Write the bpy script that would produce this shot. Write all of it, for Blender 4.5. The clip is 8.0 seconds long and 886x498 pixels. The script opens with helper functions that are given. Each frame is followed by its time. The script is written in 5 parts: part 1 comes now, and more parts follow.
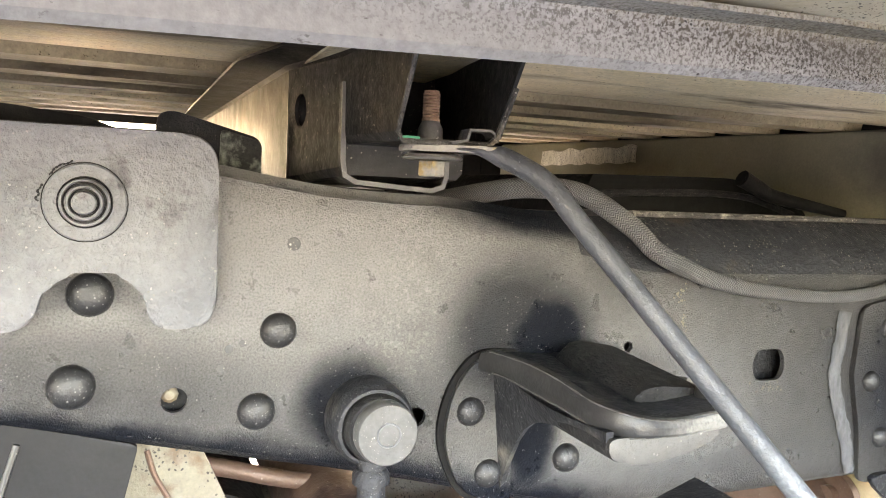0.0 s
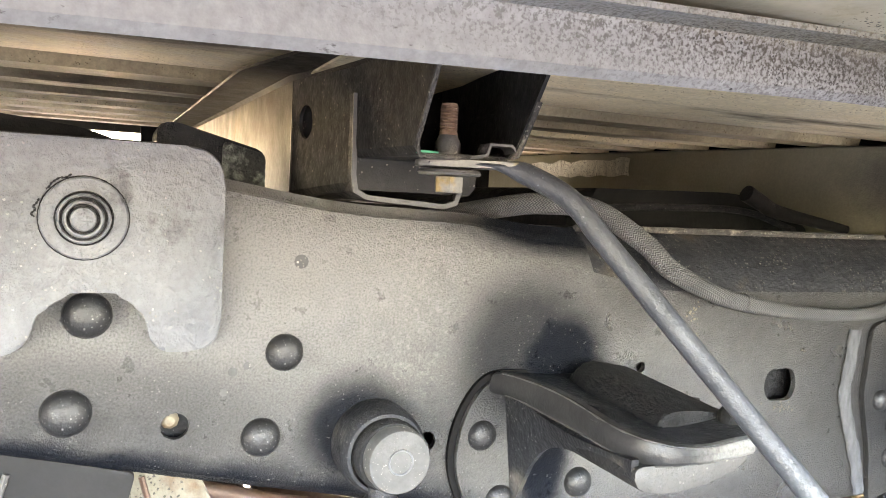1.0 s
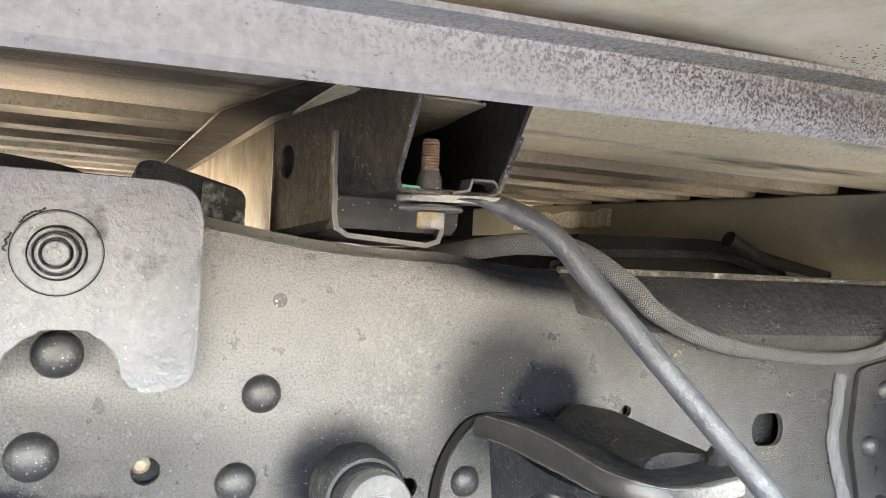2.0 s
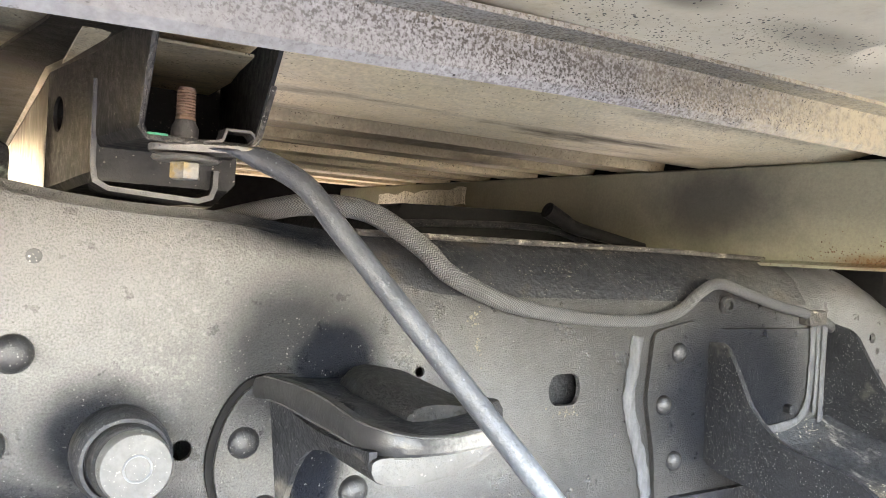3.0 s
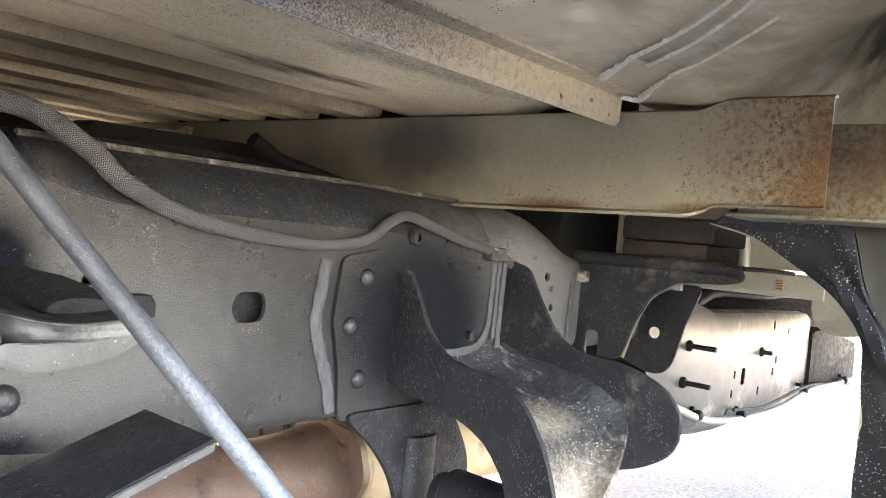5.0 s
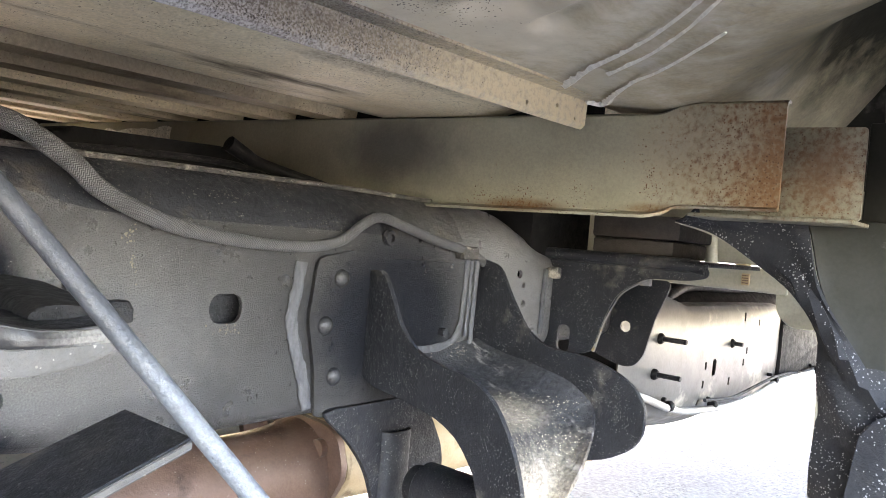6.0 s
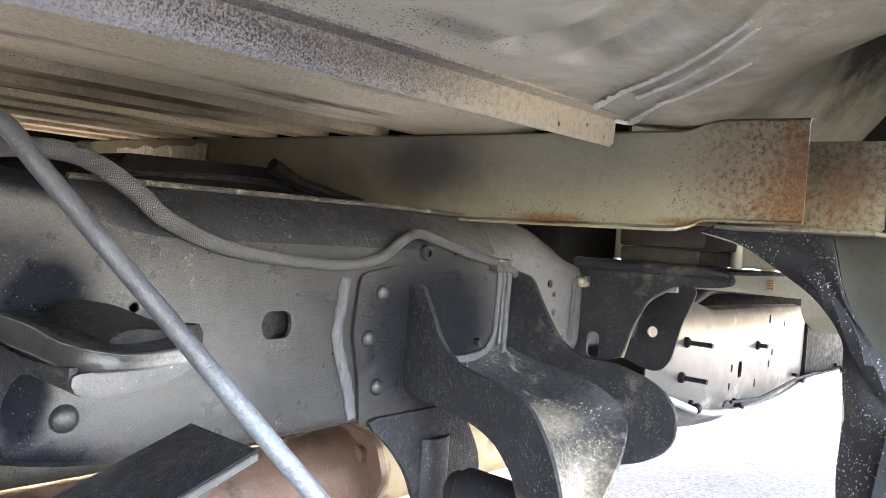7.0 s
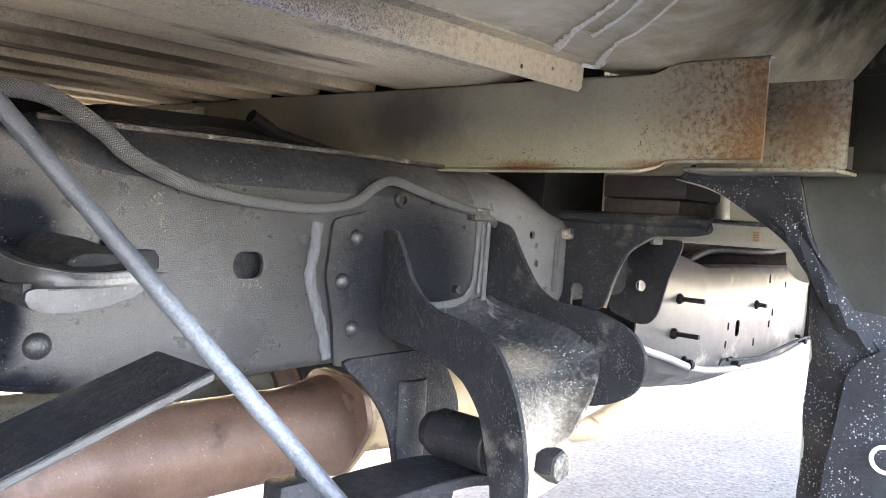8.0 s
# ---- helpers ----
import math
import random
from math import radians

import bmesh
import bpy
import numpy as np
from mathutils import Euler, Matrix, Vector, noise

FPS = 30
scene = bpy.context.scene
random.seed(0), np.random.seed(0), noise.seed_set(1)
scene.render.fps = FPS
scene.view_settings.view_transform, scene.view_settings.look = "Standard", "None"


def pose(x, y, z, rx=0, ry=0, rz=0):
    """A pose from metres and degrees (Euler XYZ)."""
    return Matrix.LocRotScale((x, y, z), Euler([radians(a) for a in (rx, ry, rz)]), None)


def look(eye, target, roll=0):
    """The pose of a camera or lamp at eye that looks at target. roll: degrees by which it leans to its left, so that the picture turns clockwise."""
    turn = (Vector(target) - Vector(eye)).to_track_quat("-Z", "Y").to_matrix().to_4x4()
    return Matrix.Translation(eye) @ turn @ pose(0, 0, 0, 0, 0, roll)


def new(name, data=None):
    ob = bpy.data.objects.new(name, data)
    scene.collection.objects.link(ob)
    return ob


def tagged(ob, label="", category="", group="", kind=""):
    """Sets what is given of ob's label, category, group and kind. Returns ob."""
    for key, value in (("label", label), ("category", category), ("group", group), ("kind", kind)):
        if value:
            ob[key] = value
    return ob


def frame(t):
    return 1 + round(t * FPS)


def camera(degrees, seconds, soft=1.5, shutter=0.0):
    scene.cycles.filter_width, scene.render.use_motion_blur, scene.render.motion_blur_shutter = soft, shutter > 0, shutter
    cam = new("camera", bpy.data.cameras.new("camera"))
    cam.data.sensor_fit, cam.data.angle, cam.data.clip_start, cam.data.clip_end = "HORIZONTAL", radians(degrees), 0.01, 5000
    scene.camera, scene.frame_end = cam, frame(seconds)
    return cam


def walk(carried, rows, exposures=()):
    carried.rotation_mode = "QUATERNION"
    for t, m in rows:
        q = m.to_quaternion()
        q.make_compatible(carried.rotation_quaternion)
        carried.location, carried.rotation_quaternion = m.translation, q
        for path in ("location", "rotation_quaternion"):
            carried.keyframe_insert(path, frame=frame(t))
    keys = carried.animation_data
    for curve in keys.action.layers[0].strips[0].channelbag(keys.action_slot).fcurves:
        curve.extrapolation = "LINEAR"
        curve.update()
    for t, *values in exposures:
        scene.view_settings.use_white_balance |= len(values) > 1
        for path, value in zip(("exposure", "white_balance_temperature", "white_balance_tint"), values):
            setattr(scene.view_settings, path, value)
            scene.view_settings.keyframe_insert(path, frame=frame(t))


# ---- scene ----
cam = camera(58.8, 8.0, 0.9)
EXPOSURES = [(0.0, 5.57, 8950, 21), (1.0, 5.7, 8550, 21), (2.5, 5.8, 8300, 20), (3.0, 5.9, 8400, 21), (3.5, 6.0, 8600, 21), (4.0, 5.87, 8600, 22), (4.5, 5.37, 8600, 23), (5.0, 5.18, 8400, 23), (6.5, 5.25, 7950, 23), (7.5, 5.28, 7800, 24), (8.0, 5.2, 7700, 25)]
PATH = [
    (0, (0.086, 0.043, 0.748), (0.808, 1.902, 0.6), 2.6),
    (0.5, (0.092, 0.058, 0.75), (0.81, 1.92, 0.607), 2.5),
    (1, (0.072, 0.07, 0.751), (0.845, 1.911, 0.63), 2.9),
    (1.2, (0.07, 0.071, 0.75), (0.854, 1.91, 0.673), 2.9),
    (2.3, (0.086, 0.075, 0.737), (0.915, 1.895, 0.774), 3.5),
    (2.5, (0.1, 0.063, 0.743), (0.991, 1.853, 0.761), 3.2),
    (3, (0.149, 0.04, 0.723), (1.179, 1.754, 0.734), 3.1),
    (3.5, (0.169, 0.025, 0.71), (1.358, 1.633, 0.715), 4.3),
    (4, (0.184, 0.007, 0.694), (1.489, 1.523, 0.677), 4.7),
    (4.5, (0.198, -0.005, 0.684), (1.628, 1.393, 0.665), 5.2),
    (5, (0.188, -0.021, 0.684), (1.677, 1.314, 0.668), 5.3),
    (6.3, (0.166, -0.047, 0.696), (1.685, 1.253, 0.661), 4.9),
    (6.5, (0.154, -0.045, 0.696), (1.66, 1.27, 0.66), 4.9),
    (7, (0.136, -0.054, 0.709), (1.623, 1.283, 0.673), 4.0),
    (7.5, (0.134, -0.084, 0.702), (1.598, 1.278, 0.662), 3.9),
    (8, (0.163, -0.114, 0.675), (1.605, 1.269, 0.584), 3.5),
]
walk(cam, [(t, look(eye, target, roll)) for t, eye, target, roll in PATH], EXPOSURES)

# ---- light ----
SUN_UP, SUN_ROUND = 39.0, 8.0
world = bpy.data.worlds.new("sky")
scene.world = world
world.use_nodes = True
sky = world.node_tree.nodes.new("ShaderNodeTexSky")
sky.sky_type, sky.sun_disc = "NISHITA", False
sky.sun_elevation, sky.sun_rotation = radians(SUN_UP), radians(SUN_ROUND)
back = world.node_tree.nodes["Background"]
back.inputs["Strength"].default_value = 0.15
world.node_tree.links.new(sky.outputs["Color"], back.inputs["Color"])
sun = new("sun", bpy.data.lights.new("sun", "SUN"))
sun.data.energy, sun.data.angle, sun.data.color = 3.6, radians(0.53), (1.0, 0.95, 0.88)
sun.matrix_world = look(
    (math.sin(radians(SUN_ROUND)) * math.cos(radians(SUN_UP)) * 20, math.cos(radians(SUN_ROUND)) * math.cos(radians(SUN_UP)) * 20, math.sin(radians(SUN_UP)) * 20),
    (0, 0, 0))


# ---- materials ----
def surface(name, low, high, scale=14.0, rough=(0.4, 0.65), metal=0.0, bump=0.15, grain=350.0, fleck=None, flecks=0.0, fleck_size=420.0,
            stain=None, stained=0.0, stain_scale=5.0, stretch=(1, 1, 1), fine=0.25, coat=0.0, patch=None, gloss=0.5, dark_spots=(), dark_tone=(0.012, 0.0125, 0.014), dust=(), dusted=(0.17, 0.165, 0.158), hard=0.25, crisp=(0.3, 0.7), fleck_at=()):
    """Two colours in large clouds, a fine grain, pale flecks and stains. patch: (centre, radii, share) of a local
    stain. Dark spots (centre, radii, strength) darken and matt the colour, painted shade among them; dust: the same in
    a second tone, for dust, rust and paler parts; fleck_at: spots (centre, radii) that hold the flecks.
    """
    m = bpy.data.materials.new(name)
    m.use_nodes = True
    nt = m.node_tree
    bsdf = nt.nodes["Principled BSDF"]
    add = lambda kind: nt.nodes.new("ShaderNode" + kind)
    link = nt.links.new

    def noisy(size, detail, source, contrast):
        n = add("TexNoise")
        n.inputs["Scale"].default_value, n.inputs["Detail"].default_value, n.inputs["Roughness"].default_value = size, detail, 0.62
        link(source, n.inputs["Vector"])
        r = add("MapRange")
        r.inputs["From Min"].default_value, r.inputs["From Max"].default_value = contrast
        link(n.outputs["Fac"], r.inputs["Value"])
        return r.outputs["Result"]

    def mixed(fac, a, b):
        x = add("Mix")
        x.data_type = "RGBA"
        for socket, value in ((x.inputs["Factor"], fac), (x.inputs["A"], a), (x.inputs["B"], b)):
            if isinstance(value, (tuple, float)):
                socket.default_value = value if isinstance(value, float) else (*value, 1)
            else:
                link(value, socket)
        return x.outputs["Result"]

    def maths(op, a, b):
        x = add("Math")
        x.operation = op
        for socket, value in zip(x.inputs, (a, b)):
            if isinstance(value, (float, int)):
                socket.default_value = value
            else:
                link(value, socket)
        return x.outputs[0]

    co = add("TexCoord").outputs["Object"]
    mp = add("Mapping")
    mp.inputs["Scale"].default_value = stretch
    link(co, mp.inputs["Vector"])
    vec = mp.outputs["Vector"]
    cloud = noisy(scale, 6, vec, (0.3, 0.7))
    colour = mixed(cloud, low, high)
    tiny = noisy(grain, 3, co, (0.3, 0.7))
    mid = noisy(scale * 6, 5, co, (0.35, 0.68))
    dark = add("Mix")
    dark.data_type, dark.blend_type = "RGBA", "MULTIPLY"
    dark.inputs["Factor"].default_value = fine
    link(colour, dark.inputs["A"])
    link(maths("MULTIPLY_ADD", tiny, 0.8), dark.inputs["B"])
    nt.nodes[-1].inputs[2].default_value = 0.45
    colour = dark.outputs["Result"]
    rough_fac = mid
    if stain:
        mask = noisy(stain_scale, 8, vec, (0.62 - stained * 0.3, 0.72 - stained * 0.22))
        if patch:
            centre, radii, share = patch
            off = add("VectorMath")
            off.operation = "SUBTRACT"
            link(co, off.inputs[0])
            off.inputs[1].default_value = centre
            size = add("VectorMath")
            size.operation = "DIVIDE"
            link(off.outputs[0], size.inputs[0])
            size.inputs[1].default_value = radii
            length = add("VectorMath")
            length.operation = "LENGTH"
            link(size.outputs[0], length.inputs[0])
            near = maths("SUBTRACT", 1.0, length.outputs["Value"])
            cloudy = noisy(stain_scale * 3, 8, co, crisp)
            near = maths("MULTIPLY", maths("ADD", near, maths("MULTIPLY", cloudy, 1.0)), share)
            nt.nodes[-1].use_clamp = True
            mask = maths("MAXIMUM", mask, maths("MULTIPLY", near, cloudy))
        colour = mixed(mask, colour, mixed(mid, stain, tuple(c * 0.55 for c in stain)))
        rough_fac = maths("MAXIMUM", mid, mask)

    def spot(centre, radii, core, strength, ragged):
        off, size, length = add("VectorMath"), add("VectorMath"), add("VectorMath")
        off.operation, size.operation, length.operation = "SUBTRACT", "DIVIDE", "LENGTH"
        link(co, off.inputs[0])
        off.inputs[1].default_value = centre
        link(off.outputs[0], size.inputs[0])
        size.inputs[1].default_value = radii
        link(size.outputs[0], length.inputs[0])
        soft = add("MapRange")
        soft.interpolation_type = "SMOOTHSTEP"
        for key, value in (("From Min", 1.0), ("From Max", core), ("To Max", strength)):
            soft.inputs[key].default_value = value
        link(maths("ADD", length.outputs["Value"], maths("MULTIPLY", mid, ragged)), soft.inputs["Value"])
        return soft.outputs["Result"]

    for spots, tone in ((dust, dusted), (dark_spots, dark_tone)):
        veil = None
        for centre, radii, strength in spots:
            one = spot(centre, radii, hard if tone is dark_tone else 0.25, strength, 0.14)
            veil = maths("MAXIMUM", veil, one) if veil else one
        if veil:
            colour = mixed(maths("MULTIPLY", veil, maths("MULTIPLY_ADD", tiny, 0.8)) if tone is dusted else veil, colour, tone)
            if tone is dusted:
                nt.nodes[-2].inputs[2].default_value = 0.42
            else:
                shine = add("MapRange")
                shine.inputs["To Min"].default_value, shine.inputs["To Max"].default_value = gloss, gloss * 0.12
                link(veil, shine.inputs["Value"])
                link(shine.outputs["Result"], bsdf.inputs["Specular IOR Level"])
    if fleck:
        wander, shift, moved = add("TexNoise"), add("VectorMath"), add("VectorMath")
        wander.inputs["Scale"].default_value, wander.inputs["Detail"].default_value = fleck_size * 1.6, 2
        link(co, wander.inputs["Vector"])
        shift.operation, moved.operation = "MULTIPLY_ADD", "ADD"
        link(wander.outputs["Color"], shift.inputs[0])
        shift.inputs[1].default_value, shift.inputs[2].default_value = (0.8 / fleck_size,) * 3, (-0.4 / fleck_size,) * 3
        link(co, moved.inputs[0])
        link(shift.outputs[0], moved.inputs[1])
        v = add("TexVoronoi")
        v.inputs["Scale"].default_value = fleck_size
        link(moved.outputs[0], v.inputs["Vector"])
        pick = add("SeparateColor")
        link(v.outputs["Color"], pick.inputs["Color"])
        near = maths("LESS_THAN", v.outputs["Distance"], maths("MULTIPLY_ADD", maths("POWER", pick.outputs[1], 2.0), 0.40))
        nt.nodes[-2].inputs[2].default_value = 0.07
        many = maths("MULTIPLY", flecks * 4.0, noisy(fleck_size / 16, 4, co, (0.42, 0.66)))
        spread = None
        for centre, radii in fleck_at:
            one = spot(centre, radii, 0.2, 1.0, 0.35)
            spread = maths("MAXIMUM", spread, one) if spread else one
        if spread:
            many = maths("MULTIPLY", many, spread)
        rare = maths("LESS_THAN", pick.outputs[0], many)
        colour = mixed(maths("MULTIPLY", near, rare), colour, mixed(pick.outputs[2], fleck, tuple(c * 0.45 for c in fleck)))
    link(colour, bsdf.inputs["Base Color"])
    rr = add("MapRange")
    rr.inputs["To Min"].default_value, rr.inputs["To Max"].default_value = rough
    link(rough_fac, rr.inputs["Value"])
    link(rr.outputs["Result"], bsdf.inputs["Roughness"])
    bsdf.inputs["Metallic"].default_value = metal
    bsdf.inputs["Coat Weight"].default_value, bsdf.inputs["Coat Roughness"].default_value = coat, 0.22
    bsdf.inputs["Specular IOR Level"].default_value = gloss
    if bump:
        b = add("Bump")
        b.inputs["Strength"].default_value, b.inputs["Distance"].default_value = bump, 0.0012
        link(maths("ADD", tiny, maths("MULTIPLY", mid, 1.5)), b.inputs["Height"])
        link(b.outputs["Normal"], bsdf.inputs["Normal"])
    return m


def braid_material(name, dark, light):
    """Crossing strands along a hose, by its UV map: u round it, v metres along it."""
    m = bpy.data.materials.new(name)
    m.use_nodes = True
    nt = m.node_tree
    bsdf = nt.nodes["Principled BSDF"]
    uv = nt.nodes.new("ShaderNodeUVMap")
    sep = nt.nodes.new("ShaderNodeSeparateXYZ")
    nt.links.new(uv.outputs["UV"], sep.inputs["Vector"])

    def maths(op, a, b):
        x = nt.nodes.new("ShaderNodeMath")
        x.operation = op
        for socket, value in zip(x.inputs, (a, b)):
            if isinstance(value, (float, int)):
                socket.default_value = value
            else:
                nt.links.new(value, socket)
        return x.outputs[0]

    chevron = maths("PINGPONG", maths("MULTIPLY", sep.outputs["X"], 13.0), 0.5)
    strand = maths("ADD", maths("MULTIPLY", sep.outputs["Y"], 480.0), maths("MULTIPLY", chevron, 2.2))
    weave = maths("MULTIPLY_ADD", maths("SINE", maths("MULTIPLY", strand, math.tau), 0.0), 0.5)
    nt.nodes[-1].inputs[2].default_value = 0.5
    n = nt.nodes.new("ShaderNodeTexNoise")
    n.inputs["Scale"].default_value = 40
    co = nt.nodes.new("ShaderNodeTexCoord")
    nt.links.new(co.outputs["Object"], n.inputs["Vector"])
    dirt = maths("MULTIPLY", weave, maths("ADD", n.outputs["Fac"], 0.35))
    mix = nt.nodes.new("ShaderNodeMix")
    mix.data_type = "RGBA"
    mix.inputs["A"].default_value, mix.inputs["B"].default_value = (*dark, 1), (*light, 1)
    nt.links.new(dirt, mix.inputs["Factor"])
    nt.links.new(mix.outputs["Result"], bsdf.inputs["Base Color"])
    bsdf.inputs["Roughness"].default_value = 0.6
    b = nt.nodes.new("ShaderNodeBump")
    b.inputs["Strength"].default_value, b.inputs["Distance"].default_value = 0.8, 0.001
    nt.links.new(weave, b.inputs["Height"])
    nt.links.new(b.outputs["Normal"], bsdf.inputs["Normal"])
    return m


CONCRETE = surface("shaded_and_sunlit_concrete", (0.084, 0.084, 0.084), (0.118, 0.117, 0.115), 3, (0.8, 0.95), bump=0.6, grain=70, fine=0.9, fleck=(0.045, 0.045, 0.046), flecks=0.4, fleck_size=110)
# Dark spots paint in the shade round the stop, link and lower edge.
RAIL_PAINT = surface("dusty_chassis_paint_with_shade", (0.017, 0.0165, 0.0165), (0.038, 0.0362, 0.0340), 9, (0.27, 0.43), gloss=0.55, bump=0.75, grain=700, fine=0.9,
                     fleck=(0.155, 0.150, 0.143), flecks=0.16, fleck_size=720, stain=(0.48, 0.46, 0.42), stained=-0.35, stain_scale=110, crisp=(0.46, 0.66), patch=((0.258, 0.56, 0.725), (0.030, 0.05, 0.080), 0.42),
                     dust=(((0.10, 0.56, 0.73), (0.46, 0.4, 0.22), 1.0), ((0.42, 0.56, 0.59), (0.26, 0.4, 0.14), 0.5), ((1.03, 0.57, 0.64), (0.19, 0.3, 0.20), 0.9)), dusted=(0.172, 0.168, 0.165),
                     dark_tone=(0.0055, 0.0069, 0.0105), hard=0.45,
                     dark_spots=(((0.345, 0.56, 0.645), (0.075, 0.3, 0.080), 0.8), ((0.375, 0.56, 0.640), (0.056, 0.3, 0.056), 1.0), ((0.03, 0.56, 0.615), (0.20, 0.3, 0.06), 0.5), ((0.364, 0.56, 0.585), (0.036, 0.3, 0.11), 1.0), ((0.222, 0.56, 0.600), (0.054, 0.3, 0.050), 0.95), ((0.39, 0.578, 0.737), (0.15, 0.06, 0.034), 1.0),
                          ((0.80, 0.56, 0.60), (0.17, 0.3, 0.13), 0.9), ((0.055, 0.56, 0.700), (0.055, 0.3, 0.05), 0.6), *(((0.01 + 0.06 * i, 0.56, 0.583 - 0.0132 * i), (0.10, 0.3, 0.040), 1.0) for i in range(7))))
PLATE_PAINT = surface("satin_grey_black_paint", (0.088, 0.093, 0.104), (0.145, 0.150, 0.160), 14, (0.42, 0.58), gloss=0.5, bump=0.7, grain=190, fleck=(0.22, 0.22, 0.216), flecks=0.07, fleck_size=600, stain=(0.04, 0.04, 0.04), stained=0.02, stain_scale=20)
RIVET_PAINT = surface("glossy_black_rivet_paint", (0.006, 0.0065, 0.008), (0.016, 0.0165, 0.018), 60, (0.38, 0.54), gloss=0.55, bump=0.2, grain=420, fleck=(0.16, 0.155, 0.15), flecks=0.15, fleck_size=900)
BLACK_STEEL = surface("black_coated_steel", (0.008, 0.0092, 0.012), (0.023, 0.0245, 0.029), 16, (0.40, 0.6), gloss=0.33, bump=0.4, grain=420, fleck=(0.16, 0.16, 0.156), flecks=0.26, fleck_size=600, fine=0.6,
                      stain=(0.12, 0.11, 0.095), stained=0.06, stain_scale=14)
# Dusty, and darker than the rail paint to stand for shade.
SLANT_SHADED = surface("shaded_dusty_rail_top", (0.009, 0.0103, 0.0133), (0.023, 0.0245, 0.029), 22, (0.42, 0.65), gloss=0.25, bump=0.5, grain=300, fleck=(0.16, 0.15, 0.13), flecks=0.22, fleck_size=520, fine=0.7,
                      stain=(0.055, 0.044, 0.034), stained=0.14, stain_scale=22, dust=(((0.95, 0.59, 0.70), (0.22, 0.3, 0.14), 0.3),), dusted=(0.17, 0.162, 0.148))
# The second tone turns the web paler tan towards its lower end.
WEB_STEEL = surface("mud_streaked_black_steel", (0.012, 0.0135, 0.017), (0.036, 0.037, 0.040), 26, (0.42, 0.75), bump=0.7, grain=260, fleck=(0.62, 0.55, 0.42), flecks=1.3, fleck_size=480, fleck_at=(((0.87, 0.42, 0.49), (0.13, 0.10, 0.075)), ((0.90, 0.55, 0.60), (0.06, 0.05, 0.1))), fine=0.7,
                    stain=(0.34, 0.32, 0.29), stained=0.13, stain_scale=40, stretch=(1.4, 0.5, 0.35), dust=(((0.86, 0.380, 0.40), (0.24, 0.08, 0.125), 1.0), ((0.87, 0.45, 0.505), (0.10, 0.07, 0.03), 0.55)), dusted=(0.40, 0.34, 0.26))
STOP_STEEL = surface("scuffed_dark_stamped_steel", (0.040, 0.041, 0.043), (0.10, 0.099, 0.098), 34, (0.5, 0.65), bump=0.1, grain=380, gloss=0.35, fleck=(0.4, 0.38, 0.34), flecks=0.2, fleck_size=620)
MUDDY_STEEL = surface("mud_splashed_black_steel", (0.018, 0.0175, 0.017), (0.10, 0.09, 0.077), 40, (0.5, 0.85), bump=0.8, grain=300, fleck=(0.30, 0.28, 0.245), flecks=0.15, fleck_size=620, fine=0.7,
                      stain=(0.42, 0.38, 0.32), stained=0.22, stain_scale=45, patch=((0.87, 0.39, 0.43), (0.13, 0.10, 0.075), 0.8))
BRACKET_BLACK = surface("scuffed_black_bracket_paint", (0.006, 0.0058, 0.0055), (0.017, 0.016, 0.0145), 22, (0.42, 0.65), bump=0.2, gloss=0.28, grain=420, fleck=(0.18, 0.165, 0.14), flecks=0.08, fleck_size=622,
                        stain=(0.060, 0.048, 0.033), stained=0.16, stain_scale=18)
RUBBER = surface("weathered_black_rubber", (0.008, 0.0085, 0.010), (0.022, 0.0225, 0.024), 20, (0.6, 0.85), gloss=0.25, bump=0.6, grain=300, fleck=(0.11, 0.11, 0.11), flecks=0.14, fleck_size=820)
# The pale spot paints the lip's front as worn and lit.
LIP_STEEL = surface("dark_steel_lip_with_lit_front", (0.012, 0.0125, 0.014), (0.032, 0.032, 0.033), 30, (0.28, 0.42), 0.1, 0.1, 400, gloss=0.35, dust=(((0.410, 0.415, 0.62), (0.050, 0.05, 0.05), 1.0),), dusted=(0.20, 0.197, 0.188))
BARE_EDGE = surface("scuffed_pale_steel", (0.050, 0.050, 0.049), (0.088, 0.086, 0.083), 25, (0.4, 0.6), 0.1, 0.2, 300, fleck=(0.25, 0.24, 0.22), flecks=0.1)
WELD = surface("pale_weld_sealer", (0.045, 0.046, 0.050), (0.115, 0.117, 0.124), 220, (0.4, 0.6), 0.1, 0.5, 300, stretch=(1, 1, 0.3))
# Darker midway along the sill, rusty towards its end.
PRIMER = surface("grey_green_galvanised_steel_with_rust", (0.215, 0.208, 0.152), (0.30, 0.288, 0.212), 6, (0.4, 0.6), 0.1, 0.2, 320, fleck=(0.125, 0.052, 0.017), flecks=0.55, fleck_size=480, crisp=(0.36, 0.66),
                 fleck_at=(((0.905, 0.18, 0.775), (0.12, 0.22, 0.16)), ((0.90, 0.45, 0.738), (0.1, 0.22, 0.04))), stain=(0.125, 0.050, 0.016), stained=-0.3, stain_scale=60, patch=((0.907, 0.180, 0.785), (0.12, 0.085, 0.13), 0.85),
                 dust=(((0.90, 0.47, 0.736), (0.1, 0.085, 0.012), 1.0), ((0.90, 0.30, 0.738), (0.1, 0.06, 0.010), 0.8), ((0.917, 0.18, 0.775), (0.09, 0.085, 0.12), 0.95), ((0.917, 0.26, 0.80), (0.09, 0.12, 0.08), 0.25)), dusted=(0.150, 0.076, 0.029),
                 dark_spots=(((0.905, 0.68, 0.800), (0.2, 0.18, 0.085), 0.75), ((0.905, 0.86, 0.77), (0.2, 0.20, 0.06), 0.35)), dark_tone=(0.032, 0.033, 0.036))

